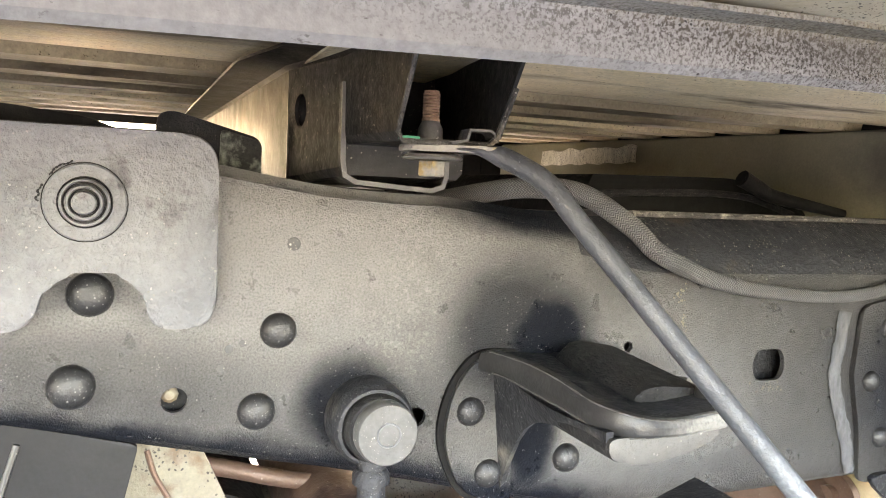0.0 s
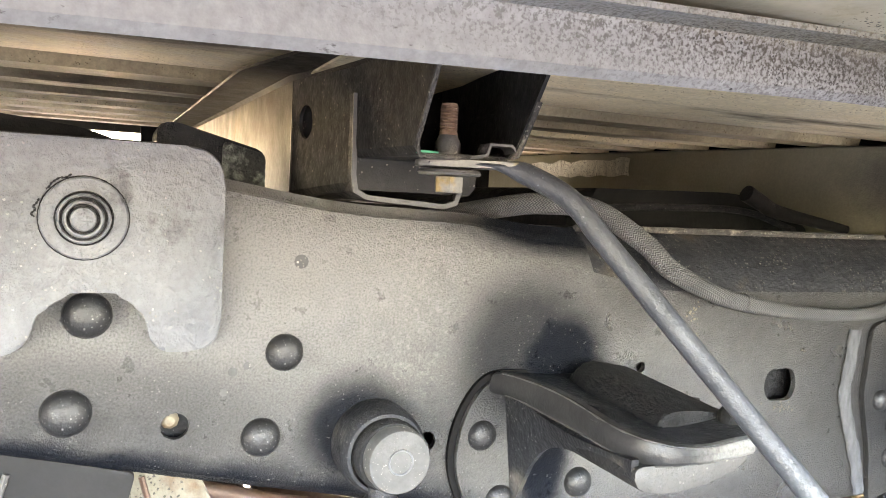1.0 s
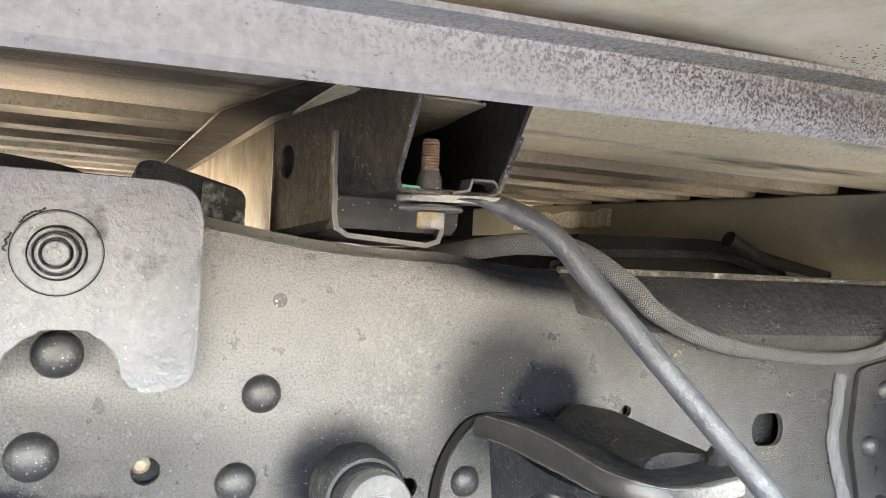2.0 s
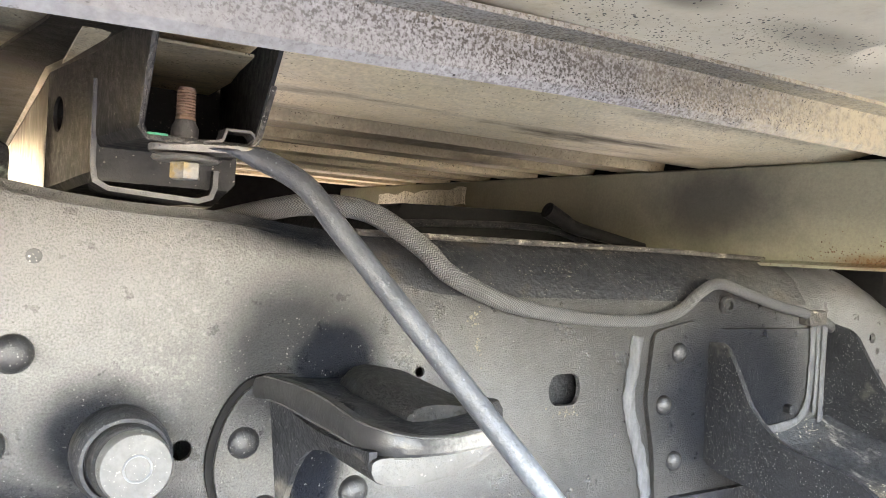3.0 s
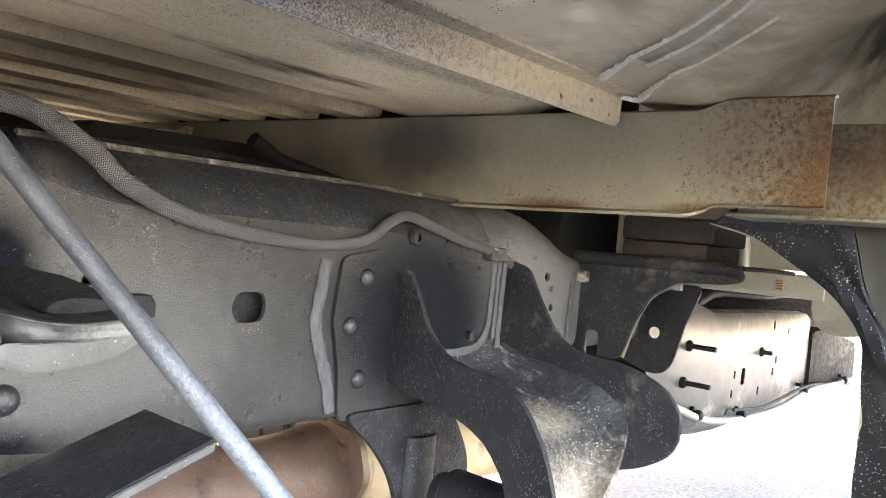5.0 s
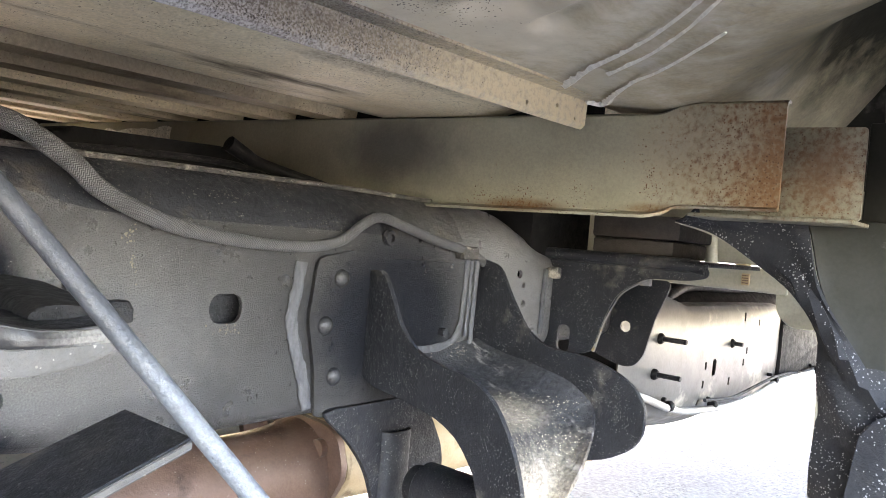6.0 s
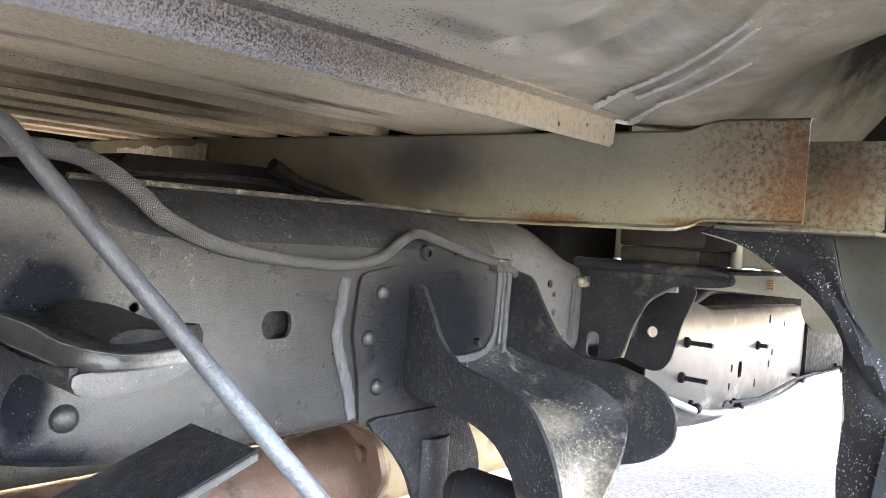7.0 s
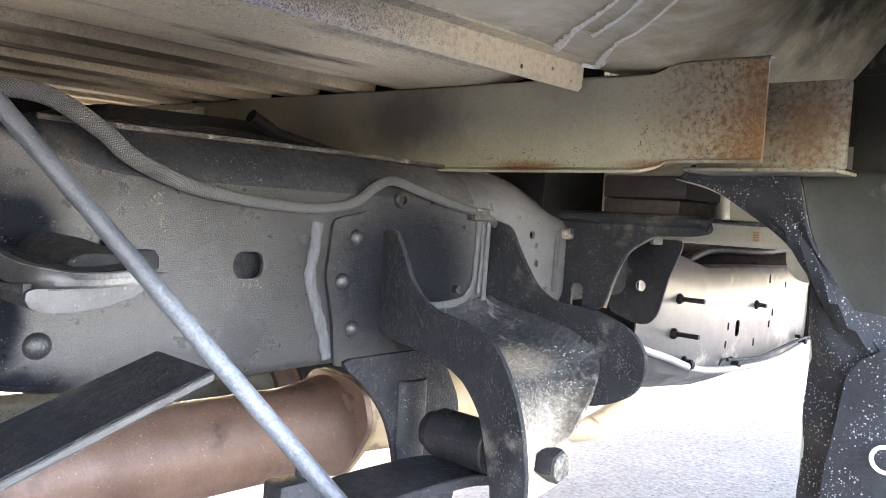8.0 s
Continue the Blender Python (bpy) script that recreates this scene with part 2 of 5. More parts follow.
END_PLATE = surface("rusty_galvanised_end_plate", (0.15, 0.147, 0.105), (0.21, 0.20, 0.145), 9, (0.5, 0.75), 0.1, 0.2, 300, crisp=(0.36, 0.66), fleck=(0.11, 0.055, 0.024), flecks=0.3, fleck_size=520,
                    stain=(0.115, 0.058, 0.024), stained=0.02, stain_scale=60, patch=((1.0, 0.18, 0.79), (0.06, 0.06, 0.07), 0.8), dust=(((1.0, 0.18, 0.785), (0.06, 0.05, 0.06), 0.7),), dusted=(0.110, 0.058, 0.024))
# Dark spots put the darkness over the inner ribs into the colour.
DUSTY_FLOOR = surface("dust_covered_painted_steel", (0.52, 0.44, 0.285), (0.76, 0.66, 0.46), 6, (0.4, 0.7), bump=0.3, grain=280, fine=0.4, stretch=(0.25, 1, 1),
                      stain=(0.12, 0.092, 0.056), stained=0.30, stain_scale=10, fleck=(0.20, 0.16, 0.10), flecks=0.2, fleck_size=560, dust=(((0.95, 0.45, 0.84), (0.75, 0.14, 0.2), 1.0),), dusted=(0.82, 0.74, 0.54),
                      dark_spots=(((-0.05, 0.50, 0.85), (0.45, 0.25, 0.3), 0.75), ((0.10, 0.98, 0.87), (0.40, 0.36, 0.3), 0.75), ((0.62, 0.86, 0.87), (0.40, 0.17, 0.3), 0.72), ((0.85, 0.74, 0.87), (0.14, 0.06, 0.3), 0.7)), dark_tone=(0.042, 0.038, 0.034), hard=0.45)
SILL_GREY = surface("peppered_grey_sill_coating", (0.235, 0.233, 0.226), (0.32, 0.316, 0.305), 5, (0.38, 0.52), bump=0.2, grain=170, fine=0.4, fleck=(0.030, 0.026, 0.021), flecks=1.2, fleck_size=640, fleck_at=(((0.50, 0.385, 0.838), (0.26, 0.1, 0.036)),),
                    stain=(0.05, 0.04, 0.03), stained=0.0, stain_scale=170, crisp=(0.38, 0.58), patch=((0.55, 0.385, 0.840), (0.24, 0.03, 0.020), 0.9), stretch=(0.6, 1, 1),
                    dust=(((0.82, 0.385, 0.83), (0.40, 0.1, 0.2), 1.0), ((0.42, 0.385, 0.85), (0.5, 0.1, 0.016), 0.3)), dusted=(0.47, 0.40, 0.26), dark_spots=(((0.50, 0.385, 0.842), (0.26, 0.06, 0.028), 0.42),), dark_tone=(0.080, 0.070, 0.052))
# Mud and smudges; the largest dark spot paints in the arch's shade.
WHEELHOUSE = surface("muddy_underside_with_arch_shade", (0.36, 0.305, 0.195), (0.53, 0.455, 0.305), 4, (0.42, 0.62), bump=0.10, grain=240, gloss=0.35, fine=0.35, stretch=(0.4, 1, 1),
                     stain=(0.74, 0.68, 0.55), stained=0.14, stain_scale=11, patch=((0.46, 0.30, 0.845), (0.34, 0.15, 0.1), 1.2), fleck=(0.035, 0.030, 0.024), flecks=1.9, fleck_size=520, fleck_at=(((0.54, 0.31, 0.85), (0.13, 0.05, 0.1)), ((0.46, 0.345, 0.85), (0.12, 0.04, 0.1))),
                     dust=(((0.52, 0.31, 0.85), (0.30, 0.14, 0.2), 0.85), ((1.02, 0.27, 0.85), (0.10, 0.07, 0.2), 0.5), ((0.80, 0.33, 0.85), (0.12, 0.06, 0.2), 0.6)), dusted=(0.50, 0.45, 0.34), dark_spots=(((1.08, 0.06, 0.95), (0.62, 0.35, 0.5), 1.2), ((0.31, 0.362, 0.85), (0.14, 0.024, 0.2), 0.6), ((0.43, 0.300, 0.85), (0.04, 0.022, 0.2), 0.6), ((0.60, 0.25, 0.85), (0.10, 0.03, 0.2), 0.35), ((0.535, 0.30, 0.85), (0.07, 0.028, 0.2), 0.4)), dark_tone=(0.024, 0.0215, 0.0145))
BODY_GREEN = surface("grey_green_body_primer", (0.015, 0.0155, 0.012), (0.024, 0.024, 0.0195), 6, (0.5, 0.7), bump=0.05, grain=240, gloss=0.2, stain=(0.10, 0.097, 0.088), stained=0.05, stain_scale=14)
SEALER = surface("pale_sealer_and_highlight", (0.62, 0.60, 0.52), (0.80, 0.78, 0.70), 60, (0.4, 0.6), bump=0.3, grain=240)
# The second tone makes the tube paler towards its lower end.
ROD_COAT = surface("blue_grey_coated_tube", (0.030, 0.034, 0.040), (0.062, 0.067, 0.077), 40, (0.3, 0.45), 0.0, 0.25, 380, gloss=0.42, fleck=(0.13, 0.145, 0.16), flecks=0.10, fleck_size=520, dust=(((0.43, 0.32, 0.56), (0.12, 0.12, 0.13), 0.7),), dusted=(0.16, 0.18, 0.20))
ZINC = surface("dull_zinc_plate", (0.14, 0.136, 0.125), (0.24, 0.234, 0.218), 60, (0.35, 0.55), 0.6, 0.2, 420, stain=(0.30, 0.22, 0.10), stained=0.2, stain_scale=60)
RUSTY_THREAD = surface("rusty_bolt_thread", (0.16, 0.09, 0.055), (0.30, 0.20, 0.14), 90, (0.6, 0.85), 0.3, 0.4, 500)
EXHAUST = surface("heat_tinted_rusty_exhaust", (0.115, 0.066, 0.047), (0.20, 0.125, 0.094), 8, (0.4, 0.6), 0.3, 0.2, 300, stain=(0.075, 0.044, 0.036), stained=0.22, stain_scale=9, fleck=(0.36, 0.28, 0.23), flecks=0.06)
SHIELD = surface("bright_aluminised_shield", (0.060, 0.057, 0.052), (0.082, 0.078, 0.071), 5, (0.3, 0.45), 0.3, 0.06, 200, stain=(0.40, 0.37, 0.31), stained=0.14, stain_scale=8)
CREAM = surface("cream_body_paint", (0.30, 0.285, 0.225), (0.36, 0.342, 0.275), 5, (0.3, 0.45), bump=0.04, grain=240, stain=(0.26, 0.22, 0.155), stained=0.12)
TAN = surface("tan_dusty_steel", (0.30, 0.205, 0.105), (0.42, 0.325, 0.21), 9, (0.5, 0.7), bump=0.2, stain=(0.16, 0.10, 0.05), stained=0.2, stain_scale=14)
# Darker than black plastic: shade under the body is in this colour.
DARK_VOID = surface("shaded_black_underbody", (0.0035, 0.0035, 0.0038), (0.008, 0.0078, 0.0077), 12, (0.5, 0.75), bump=0.2, gloss=0.12)
LINER = surface("stone_chipped_black_plastic", (0.012, 0.013, 0.016), (0.032, 0.034, 0.038), 9, (0.6, 0.8), bump=0.35, gloss=0.25, grain=300, fleck=(0.30, 0.30, 0.30), flecks=0.42, fleck_size=420)
BRAID = braid_material("woven_grey_braid", (0.016, 0.0165, 0.0175), (0.155, 0.154, 0.154))
GREEN_PAINT = surface("green_paint_mark", (0.02, 0.22, 0.13), (0.03, 0.28, 0.17), 40)
SPLASH = surface("pale_mud_splash", (0.42, 0.39, 0.33), (0.6, 0.56, 0.49), 60, (0.7, 0.9), bump=0.4)
GALVANISED = surface("bright_galvanised_sheet", (0.55, 0.53, 0.45), (0.88, 0.86, 0.76), 60, (0.2, 0.5), 0.5, 0.9, 120, stretch=(1, 1, 0.3))
MOTTLED = surface("mottled_worn_rubber", (0.012, 0.013, 0.014), (0.03, 0.032, 0.03), 60, (0.5, 0.8), bump=0.8, grain=240, stain=(0.26, 0.29, 0.26), stained=0.5, stain_scale=70)
# This flange and the sill side below darken towards the open end.
TAN_FLANGE = surface("dusty_tan_sill_flange", (0.13, 0.105, 0.062), (0.23, 0.19, 0.12), 9, (0.45, 0.7), bump=0.25, stretch=(1, 0.4, 1), stain=(0.10, 0.07, 0.038), stained=0.2, stain_scale=16, dark_spots=(((0.20, 0.52, 0.84), (0.2, 0.24, 0.2), 1.0),), dark_tone=(0.022, 0.019, 0.015), hard=0.5)
SILL_SIDE = surface("dusty_brown_sill_side", (0.036, 0.030, 0.019), (0.060, 0.051, 0.033), 5, (0.45, 0.7), bump=0.15, stain=(0.12, 0.09, 0.05), stained=0.15, stain_scale=9, dark_spots=(((0.19, 0.62, 0.80), (0.1, 0.30, 0.2), 0.97),), dark_tone=(0.020, 0.017, 0.013))
GUSSET = surface("dusty_cream_gusset", (0.13, 0.112, 0.080), (0.21, 0.185, 0.137), 16, (0.5, 0.7), bump=0.2, fleck=(0.05, 0.04, 0.03), flecks=0.3, fleck_size=420, stain=(0.12, 0.065, 0.03), stained=0.15, stain_scale=20)
MOUNT_RUBBER = surface("brown_dusty_rubber", (0.020, 0.017, 0.014), (0.050, 0.041, 0.034), 18, (0.5, 0.7), bump=0.3)
STRUT_GREY = surface("dark_grey_painted_plate", (0.008, 0.0085, 0.0095), (0.017, 0.017, 0.018), 14, (0.5, 0.65), bump=0.03, gloss=0.2)
PALE_HOSE = surface("pale_grey_line", (0.17, 0.168, 0.16), (0.26, 0.255, 0.24), 30, (0.35, 0.5))


# ---- makers ----
def finish(ob, bm, material, smooth=40):
    bmesh.ops.recalc_face_normals(bm, faces=bm.faces)
    me = ob.data
    bm.to_mesh(me)
    bm.free()
    me.materials.append(material)
    if smooth:
        me.polygons.foreach_set("use_smooth", [True] * len(me.polygons))
        me.set_sharp_from_angle(angle=radians(smooth))
    return ob


def thing(name, at, label, category, group="", kind=""):
    ob = new(name)
    ob.empty_display_size = 0.02
    ob.location = at
    return tagged(ob, label, category, group, kind)


def part(name, bm, material, parent, label="", smooth=40):
    """One mesh, in world coordinates, under a thing or a part."""
    ob = finish(new(name, bpy.data.meshes.new(name)), bm, material, smooth)
    ob.parent = parent
    if parent.parent is None:
        ob.matrix_parent_inverse = Matrix.Translation(parent.location).inverted()
    return tagged(ob, label)


def single(name, bm, material, label, category, kind="", smooth=40):
    return tagged(finish(new(name, bpy.data.meshes.new(name)), bm, material, smooth), label, category, "", kind)


AXES = {"x": (0, 1, 2), "y": (1, 0, 2), "z": (2, 0, 1)}


def put(axis, depth, a, b):
    """A point at depth along the axis, and at a, b in the plane across it."""
    p = [0, 0, 0]
    i, j, k = AXES[axis]
    p[i], p[j], p[k] = depth, a, b
    return Vector(p)


def rounded(poly, radius, steps=5):
    """The polygon with its corners rounded; radius: one for all, or one a corner."""
    out, n = [], len(poly)
    for i in range(n):
        r = radius[i] if isinstance(radius, (list, tuple)) else radius
        p, q, s = Vector(poly[i - 1]), Vector(poly[i]), Vector(poly[(i + 1) % n])
        u, v = (p - q), (s - q)
        d = min(r, u.length * 0.48, v.length * 0.48)
        if d < 1e-5:
            out.append(q)
            continue
        a, b = q + u.normalized() * d, q + v.normalized() * d
        out += [a.lerp(q, t).lerp(q.lerp(b, t), t) for t in (k / steps for k in range(steps + 1))]
    return out


def prism(poly, axis, lo, hi, bevel=0.0, bm=None):
    """A plate: a polygon across the axis, thick from lo to hi, with worn edges."""
    own = bmesh.new()
    n = len(poly)
    a = [own.verts.new(put(axis, lo, *p)) for p in poly]
    b = [own.verts.new(put(axis, hi, *p)) for p in poly]
    own.faces.new(a)
    own.faces.new(b[::-1])
    rim = []
    for i in range(n):
        own.faces.new((a[i], b[i], b[(i + 1) % n], a[(i + 1) % n]))
    if bevel:
        own.edges.index_update()
        rim = [e for e in own.edges if (e.verts[0] in a) == (e.verts[1] in a)]
        bmesh.ops.bevel(own, geom=rim, offset=bevel, segments=2, profile=0.5, affect="EDGES", clamp_overlap=True)
    return joined(bm, own)


def joined(bm, own):
    if bm is None:
        return own
    me = bpy.data.meshes.new("scratch")
    own.to_mesh(me)
    own.free()
    bm.from_mesh(me)
    bpy.data.meshes.remove(me)
    return bm


def box(lo, hi, bevel=0.002, bm=None):
    own = bmesh.new()
    bmesh.ops.create_cube(own, size=1)
    for v in own.verts:
        v.co = [(lo[i] + hi[i]) / 2 + v.co[i] * (hi[i] - lo[i]) for i in range(3)]
    if bevel:
        bmesh.ops.bevel(own, geom=own.edges[:], offset=bevel, segments=2, profile=0.5, affect="EDGES", clamp_overlap=True)
    return joined(bm, own)


def sheet(rows, thick=0.0, bm=None, closed=False):
    """A skin over rows of points, given thickness."""
    own = bmesh.new()
    vs = [[own.verts.new(p) for p in row] for row in rows]
    m = len(rows[0])
    for i in range(len(rows) - 1):
        for j in range(m if closed else m - 1):
            own.faces.new((vs[i][j], vs[i][(j + 1) % m], vs[i + 1][(j + 1) % m], vs[i + 1][j]))
    bmesh.ops.recalc_face_normals(own, faces=own.faces)
    if thick:
        bmesh.ops.solidify(own, geom=own.faces[:], thickness=thick)
    return joined(bm, own)


def curve_through(points, steps=8):
    """A smooth line through points (Catmull-Rom)."""
    p = [Vector(q) for q in points]
    p = [p[0] * 2 - p[1], *p, p[-1] * 2 - p[-2]]
    out = []
    for i in range(1, len(p) - 2):
        for k in range(steps):
            t = k / steps
            out.append(0.5 * (2 * p[i] + (p[i + 1] - p[i - 1]) * t + (2 * p[i - 1] - 5 * p[i] + 4 * p[i + 1] - p[i + 2]) * t * t + (3 * p[i] - p[i - 1] - 3 * p[i + 1] + p[i + 2]) * t ** 3))
    return [*out, p[-2]]


def tube(points, radius, sides=14, flat=None, bm=None):
    """A round bar along points, with a UV map. radius: a number, or a function of the share of its length. flat: (share, width, height, up) squashes it before that share."""
    own = bmesh.new()
    uv = own.loops.layers.uv.new("UVMap")
    pts = [Vector(p) for p in points]
    run, rings, length = 0.0, [], sum((b - a).length for a, b in zip(pts, pts[1:]))
    side = None
    marks = []
    for i, p in enumerate(pts):
        way = (pts[min(i + 1, len(pts) - 1)] - pts[max(i - 1, 0)]).normalized()
        if side is None:
            side = way.cross(Vector((0, 0, 1)))
            side = side.normalized() if side.length > 0.05 else Vector((1, 0, 0))
        side = (side - way * side.dot(way)).normalized()
        up = way.cross(side)
        if i:
            run += (p - pts[i - 1]).length
        r = radius(run / length) if callable(radius) else radius
        wide = tall = 1.0
        if flat and run / length < flat[0]:
            k = min(1.0, (flat[0] - run / length) / (flat[0] * 0.35))
            k = k * k * (3 - 2 * k)
            wide, tall = 1 + (flat[1] - 1) * k, 1 + (flat[2] - 1) * k
        rings.append([own.verts.new(p + side * math.cos(a) * r * wide + up * math.sin(a) * r * tall) for a in (math.tau * k / sides for k in range(sides))])
        marks.append(run)
    for i in range(len(rings) - 1):
        for k in range(sides):
            f = own.faces.new((rings[i][k], rings[i][(k + 1) % sides], rings[i + 1][(k + 1) % sides], rings[i + 1][k]))
            for loop, (u, v) in zip(f.loops, ((k, i), (k + 1, i), (k + 1, i + 1), (k, i + 1))):
                loop[uv].uv = (u / sides, marks[v])
    own.faces.new(rings[0][::-1])
    own.faces.new(rings[-1])
    return joined(bm, own)


def lathe(profile, centre, axis="y", sides=28, bm=None, ends=True):
    """A turned body: (radius, height along the axis) from centre."""
    own = bmesh.new()
    rings = []
    for r, h in profile:
        if r < 1e-6:
            rings.append([own.verts.new(Vector(centre) + put(axis, h, 0, 0))])
        else:
            rings.append([own.verts.new(Vector(centre) + put(axis, h, math.cos(a) * r, math.sin(a) * r)) for a in (math.tau * k / sides for k in range(sides))])
    for a, b in zip(rings, rings[1:]):
        for k in range(sides):
            c = (k + 1) % sides
            corners = [a[k % len(a)], a[c % len(a)], b[c % len(b)], b[k % len(b)]]
            corners = [v for i, v in enumerate(corners) if v not in corners[:i]]
            if len(corners) > 2:
                own.faces.new(corners)
    for ring, turn in ((rings[0], -1), (rings[-1], 1)):
        if ends and len(ring) > 2:
            own.faces.new(ring[::turn])
    return joined(bm, own)


def hexagon(radius, turn=0.0):
    return [(radius * math.cos(math.tau * k / 6 + turn), radius * math.sin(math.tau * k / 6 + turn)) for k in range(6)]


def hex_head(centre, axis, radius, lo, hi, turn=0.0, bevel=0.0012, bm=None):
    i, j, k = AXES[axis]
    return prism([(centre[j] + a, centre[k] + b) for a, b in hexagon(radius, turn)], axis, centre[i] + lo, centre[i] + hi, bevel, bm)


def cut(ob, cutters):
    """Takes the cutters' bodies out of ob for good."""
    knives = []
    for bm in cutters:
        me = bpy.data.meshes.new("knife")
        bmesh.ops.recalc_face_normals(bm, faces=bm.faces)
        bm.to_mesh(me)
        bm.free()
        knives.append(new("knife", me))
        knives[-1].matrix_world = ob.matrix_world
        mod = ob.modifiers.new("cut", "BOOLEAN")
        mod.operation, mod.solver, mod.object = "DIFFERENCE", "EXACT", knives[-1]
    bpy.context.view_layer.update()
    for k in knives:
        k.matrix_world = ob.matrix_world
    bpy.context.view_layer.update()
    old = ob.data
    made = bpy.data.meshes.new_from_object(ob.evaluated_get(bpy.context.evaluated_depsgraph_get()))
    ob.modifiers.clear()
    ob.data = made
    made.name = old.name
    bpy.data.meshes.remove(old)
    for k in knives:
        me = k.data
        bpy.data.objects.remove(k)
        bpy.data.meshes.remove(me)
    made.polygons.foreach_set("use_smooth", [True] * len(made.polygons))
    made.set_sharp_from_angle(angle=radians(35))
    return ob


def along(table, x):
    """A value read off a table of (x, value), smoothly."""
    if x <= table[0][0]:
        return table[0][1]
    for (a, u), (b, v) in zip(table, table[1:]):
        if x <= b:
            t = (x - a) / (b - a)
            return u + (v - u) * t
    return table[-1][1]


def disc(centre, radius, axis="y", depth=0.05, sides=20):
    return lathe([(radius, -depth), (radius, depth)], centre, axis, sides)


# ---- ground ----
bm = bmesh.new()
bmesh.ops.create_grid(bm, x_segments=40, y_segments=40, size=300)
single("ground", bm, CONCRETE, "pale speckled concrete ground, shaded below the truck and sunlit beyond", "ground", "structure")

# ---- frame rail ----
RAIL_Y = 0.56
TOP = [(-0.6, 0.80), (-0.1, 0.778), (0.136, 0.759), (0.175, 0.7515), (0.214, 0.7465), (0.255, 0.7445), (0.30, 0.744), (0.344, 0.738), (0.38, 0.735), (0.48, 0.7355), (0.76, 0.737), (0.98, 0.734), (1.02, 0.726), (1.07, 0.702), (1.12, 0.685), (1.4, 0.683)]
BOTTOM = [(-0.6, 0.735), (-0.1, 0.615), (0.011, 0.592), (0.073, 0.578), (0.141, 0.563), (0.2175, 0.5475), (0.305, 0.5257), (0.36, 0.511), (0.396, 0.503), (0.45, 0.498), (0.57, 0.495), (0.71, 0.4985), (0.95, 0.502), (1.12, 0.55), (1.4, 0.56)]
SLANT = [(0.30, 0.018), (0.40, 0.03), (0.46, 0.045), (0.9, 0.048), (1.05, 0.03), (1.2, 0.02)]
INSET = [(0.30, 0.018), (0.40, 0.028), (0.46, 0.038), (0.9, 0.045), (1.05, 0.02), (1.2, 0.015)]


def rail_section(x):
    top, low, h, s = along(TOP, x), along(BOTTOM, x), along(SLANT, x), along(INSET, x)
    y = RAIL_Y
    pts = [(y + 0.0015, low + 0.016), (y, low + 0.026), (y, low + 0.05), (y, (top + low) / 2), (y, top - h - 0.012), (y + 0.001, top - h)]
    pts += [(y + s * 0.45, top - h * 0.42), (y + s * 0.88, top - 0.006), (y + s + 0.004, top), (y + 0.095, top), (y + 0.105, top - 0.01),
            (y + 0.105, low + 0.01), (y + 0.095, low), (y + 0.022, low), (y + 0.012, low + 0.0025), (y + 0.005, low + 0.008)]
    return [(x, a, b) for a, b in pts]


def smoothed(f, x, w=0.02):
    """Each section averaged with its neighbours, so that the rail bends without kinks."""
    secs = [f(x + d) for d in (-w, -w / 2, 0, w / 2, w)]
    return [(x, sum(s[i][1] for s in secs) / 5, sum(s[i][2] for s in secs) / 5) for i in range(len(secs[0]))]


rail = thing("frame_rail", (0.3, 0.6, 0.5), "black painted steel truck frame rail with dust and rivets", "frame rail")
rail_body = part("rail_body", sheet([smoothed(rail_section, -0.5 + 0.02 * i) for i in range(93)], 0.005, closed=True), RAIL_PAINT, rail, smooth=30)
# Slanted faces get the darker material: shade put into the colour.
rail_body.data.materials.append(SLANT_SHADED)
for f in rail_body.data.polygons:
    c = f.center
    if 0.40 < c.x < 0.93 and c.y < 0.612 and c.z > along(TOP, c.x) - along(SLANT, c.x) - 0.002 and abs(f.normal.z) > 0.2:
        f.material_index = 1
HOLE_H = [(0.571 + 0.006, 0.5985), (0.604, 0.5985), (0.6085, 0.612), (0.604, 0.6255), (0.577, 0.6255), (0.5715, 0.612)]
cut(rail_body, [disc((0.1085, RAIL_Y, 0.6075), 0.0082), prism(rounded(HOLE_H, 0.008), "y", 0.53, 0.59), disc((0.447, RAIL_Y, 0.632), 0.0042), disc((0.2725, RAIL_Y, 0.5865), 0.0068),
                disc((1.045, RAIL_Y, 0.652), 0.006), disc((1.056, RAIL_Y, 0.637), 0.004), disc((1.058, RAIL_Y, 0.612), 0.005)])

part("top_lip", tube([Vector(smoothed(rail_section, 0.40 + 0.02 * i)[8]) + Vector((0, -0.002, 0.0005)) for i in range(30)], 0.0028, 8), MUDDY_STEEL, rail, "dusty top edge")
for x, z, r in ((0.1815, 0.7085, 0.0055), (0.1415, 0.6395, 0.0035), (0.150, 0.643, 0.0028), (0.1365, 0.627, 0.003)):
    part("oil_spot", lathe([(r, 0.002), (r * 0.8, -0.0004), (0.0, -0.0006)], (x, RAIL_Y, z), "y", 12), STOP_STEEL, rail, "", 60)
spots = random.Random(4)
for x, z, n, w, h in ((0.493, 0.674, 22, 0.005, 0.005), (0.498, 0.648, 20, 0.004, 0.014), (0.588, 0.5935, 22, 0.016, 0.004)):
    bm = bmesh.new()
    for i in range(n):
        r = spots.uniform(0.0003, 0.0011)
        lathe([(r, 0.001), (r * 0.8, -0.0005), (0.0, -0.0007)], (x + spots.gauss(0, w * 0.6), RAIL_Y, z + spots.gauss(0, h * 0.7)), "y", 8, bm)
    tagged(part("mud_splash", bm, GUSSET, rail, "pale dried mud spots", 60), kind="stuff")

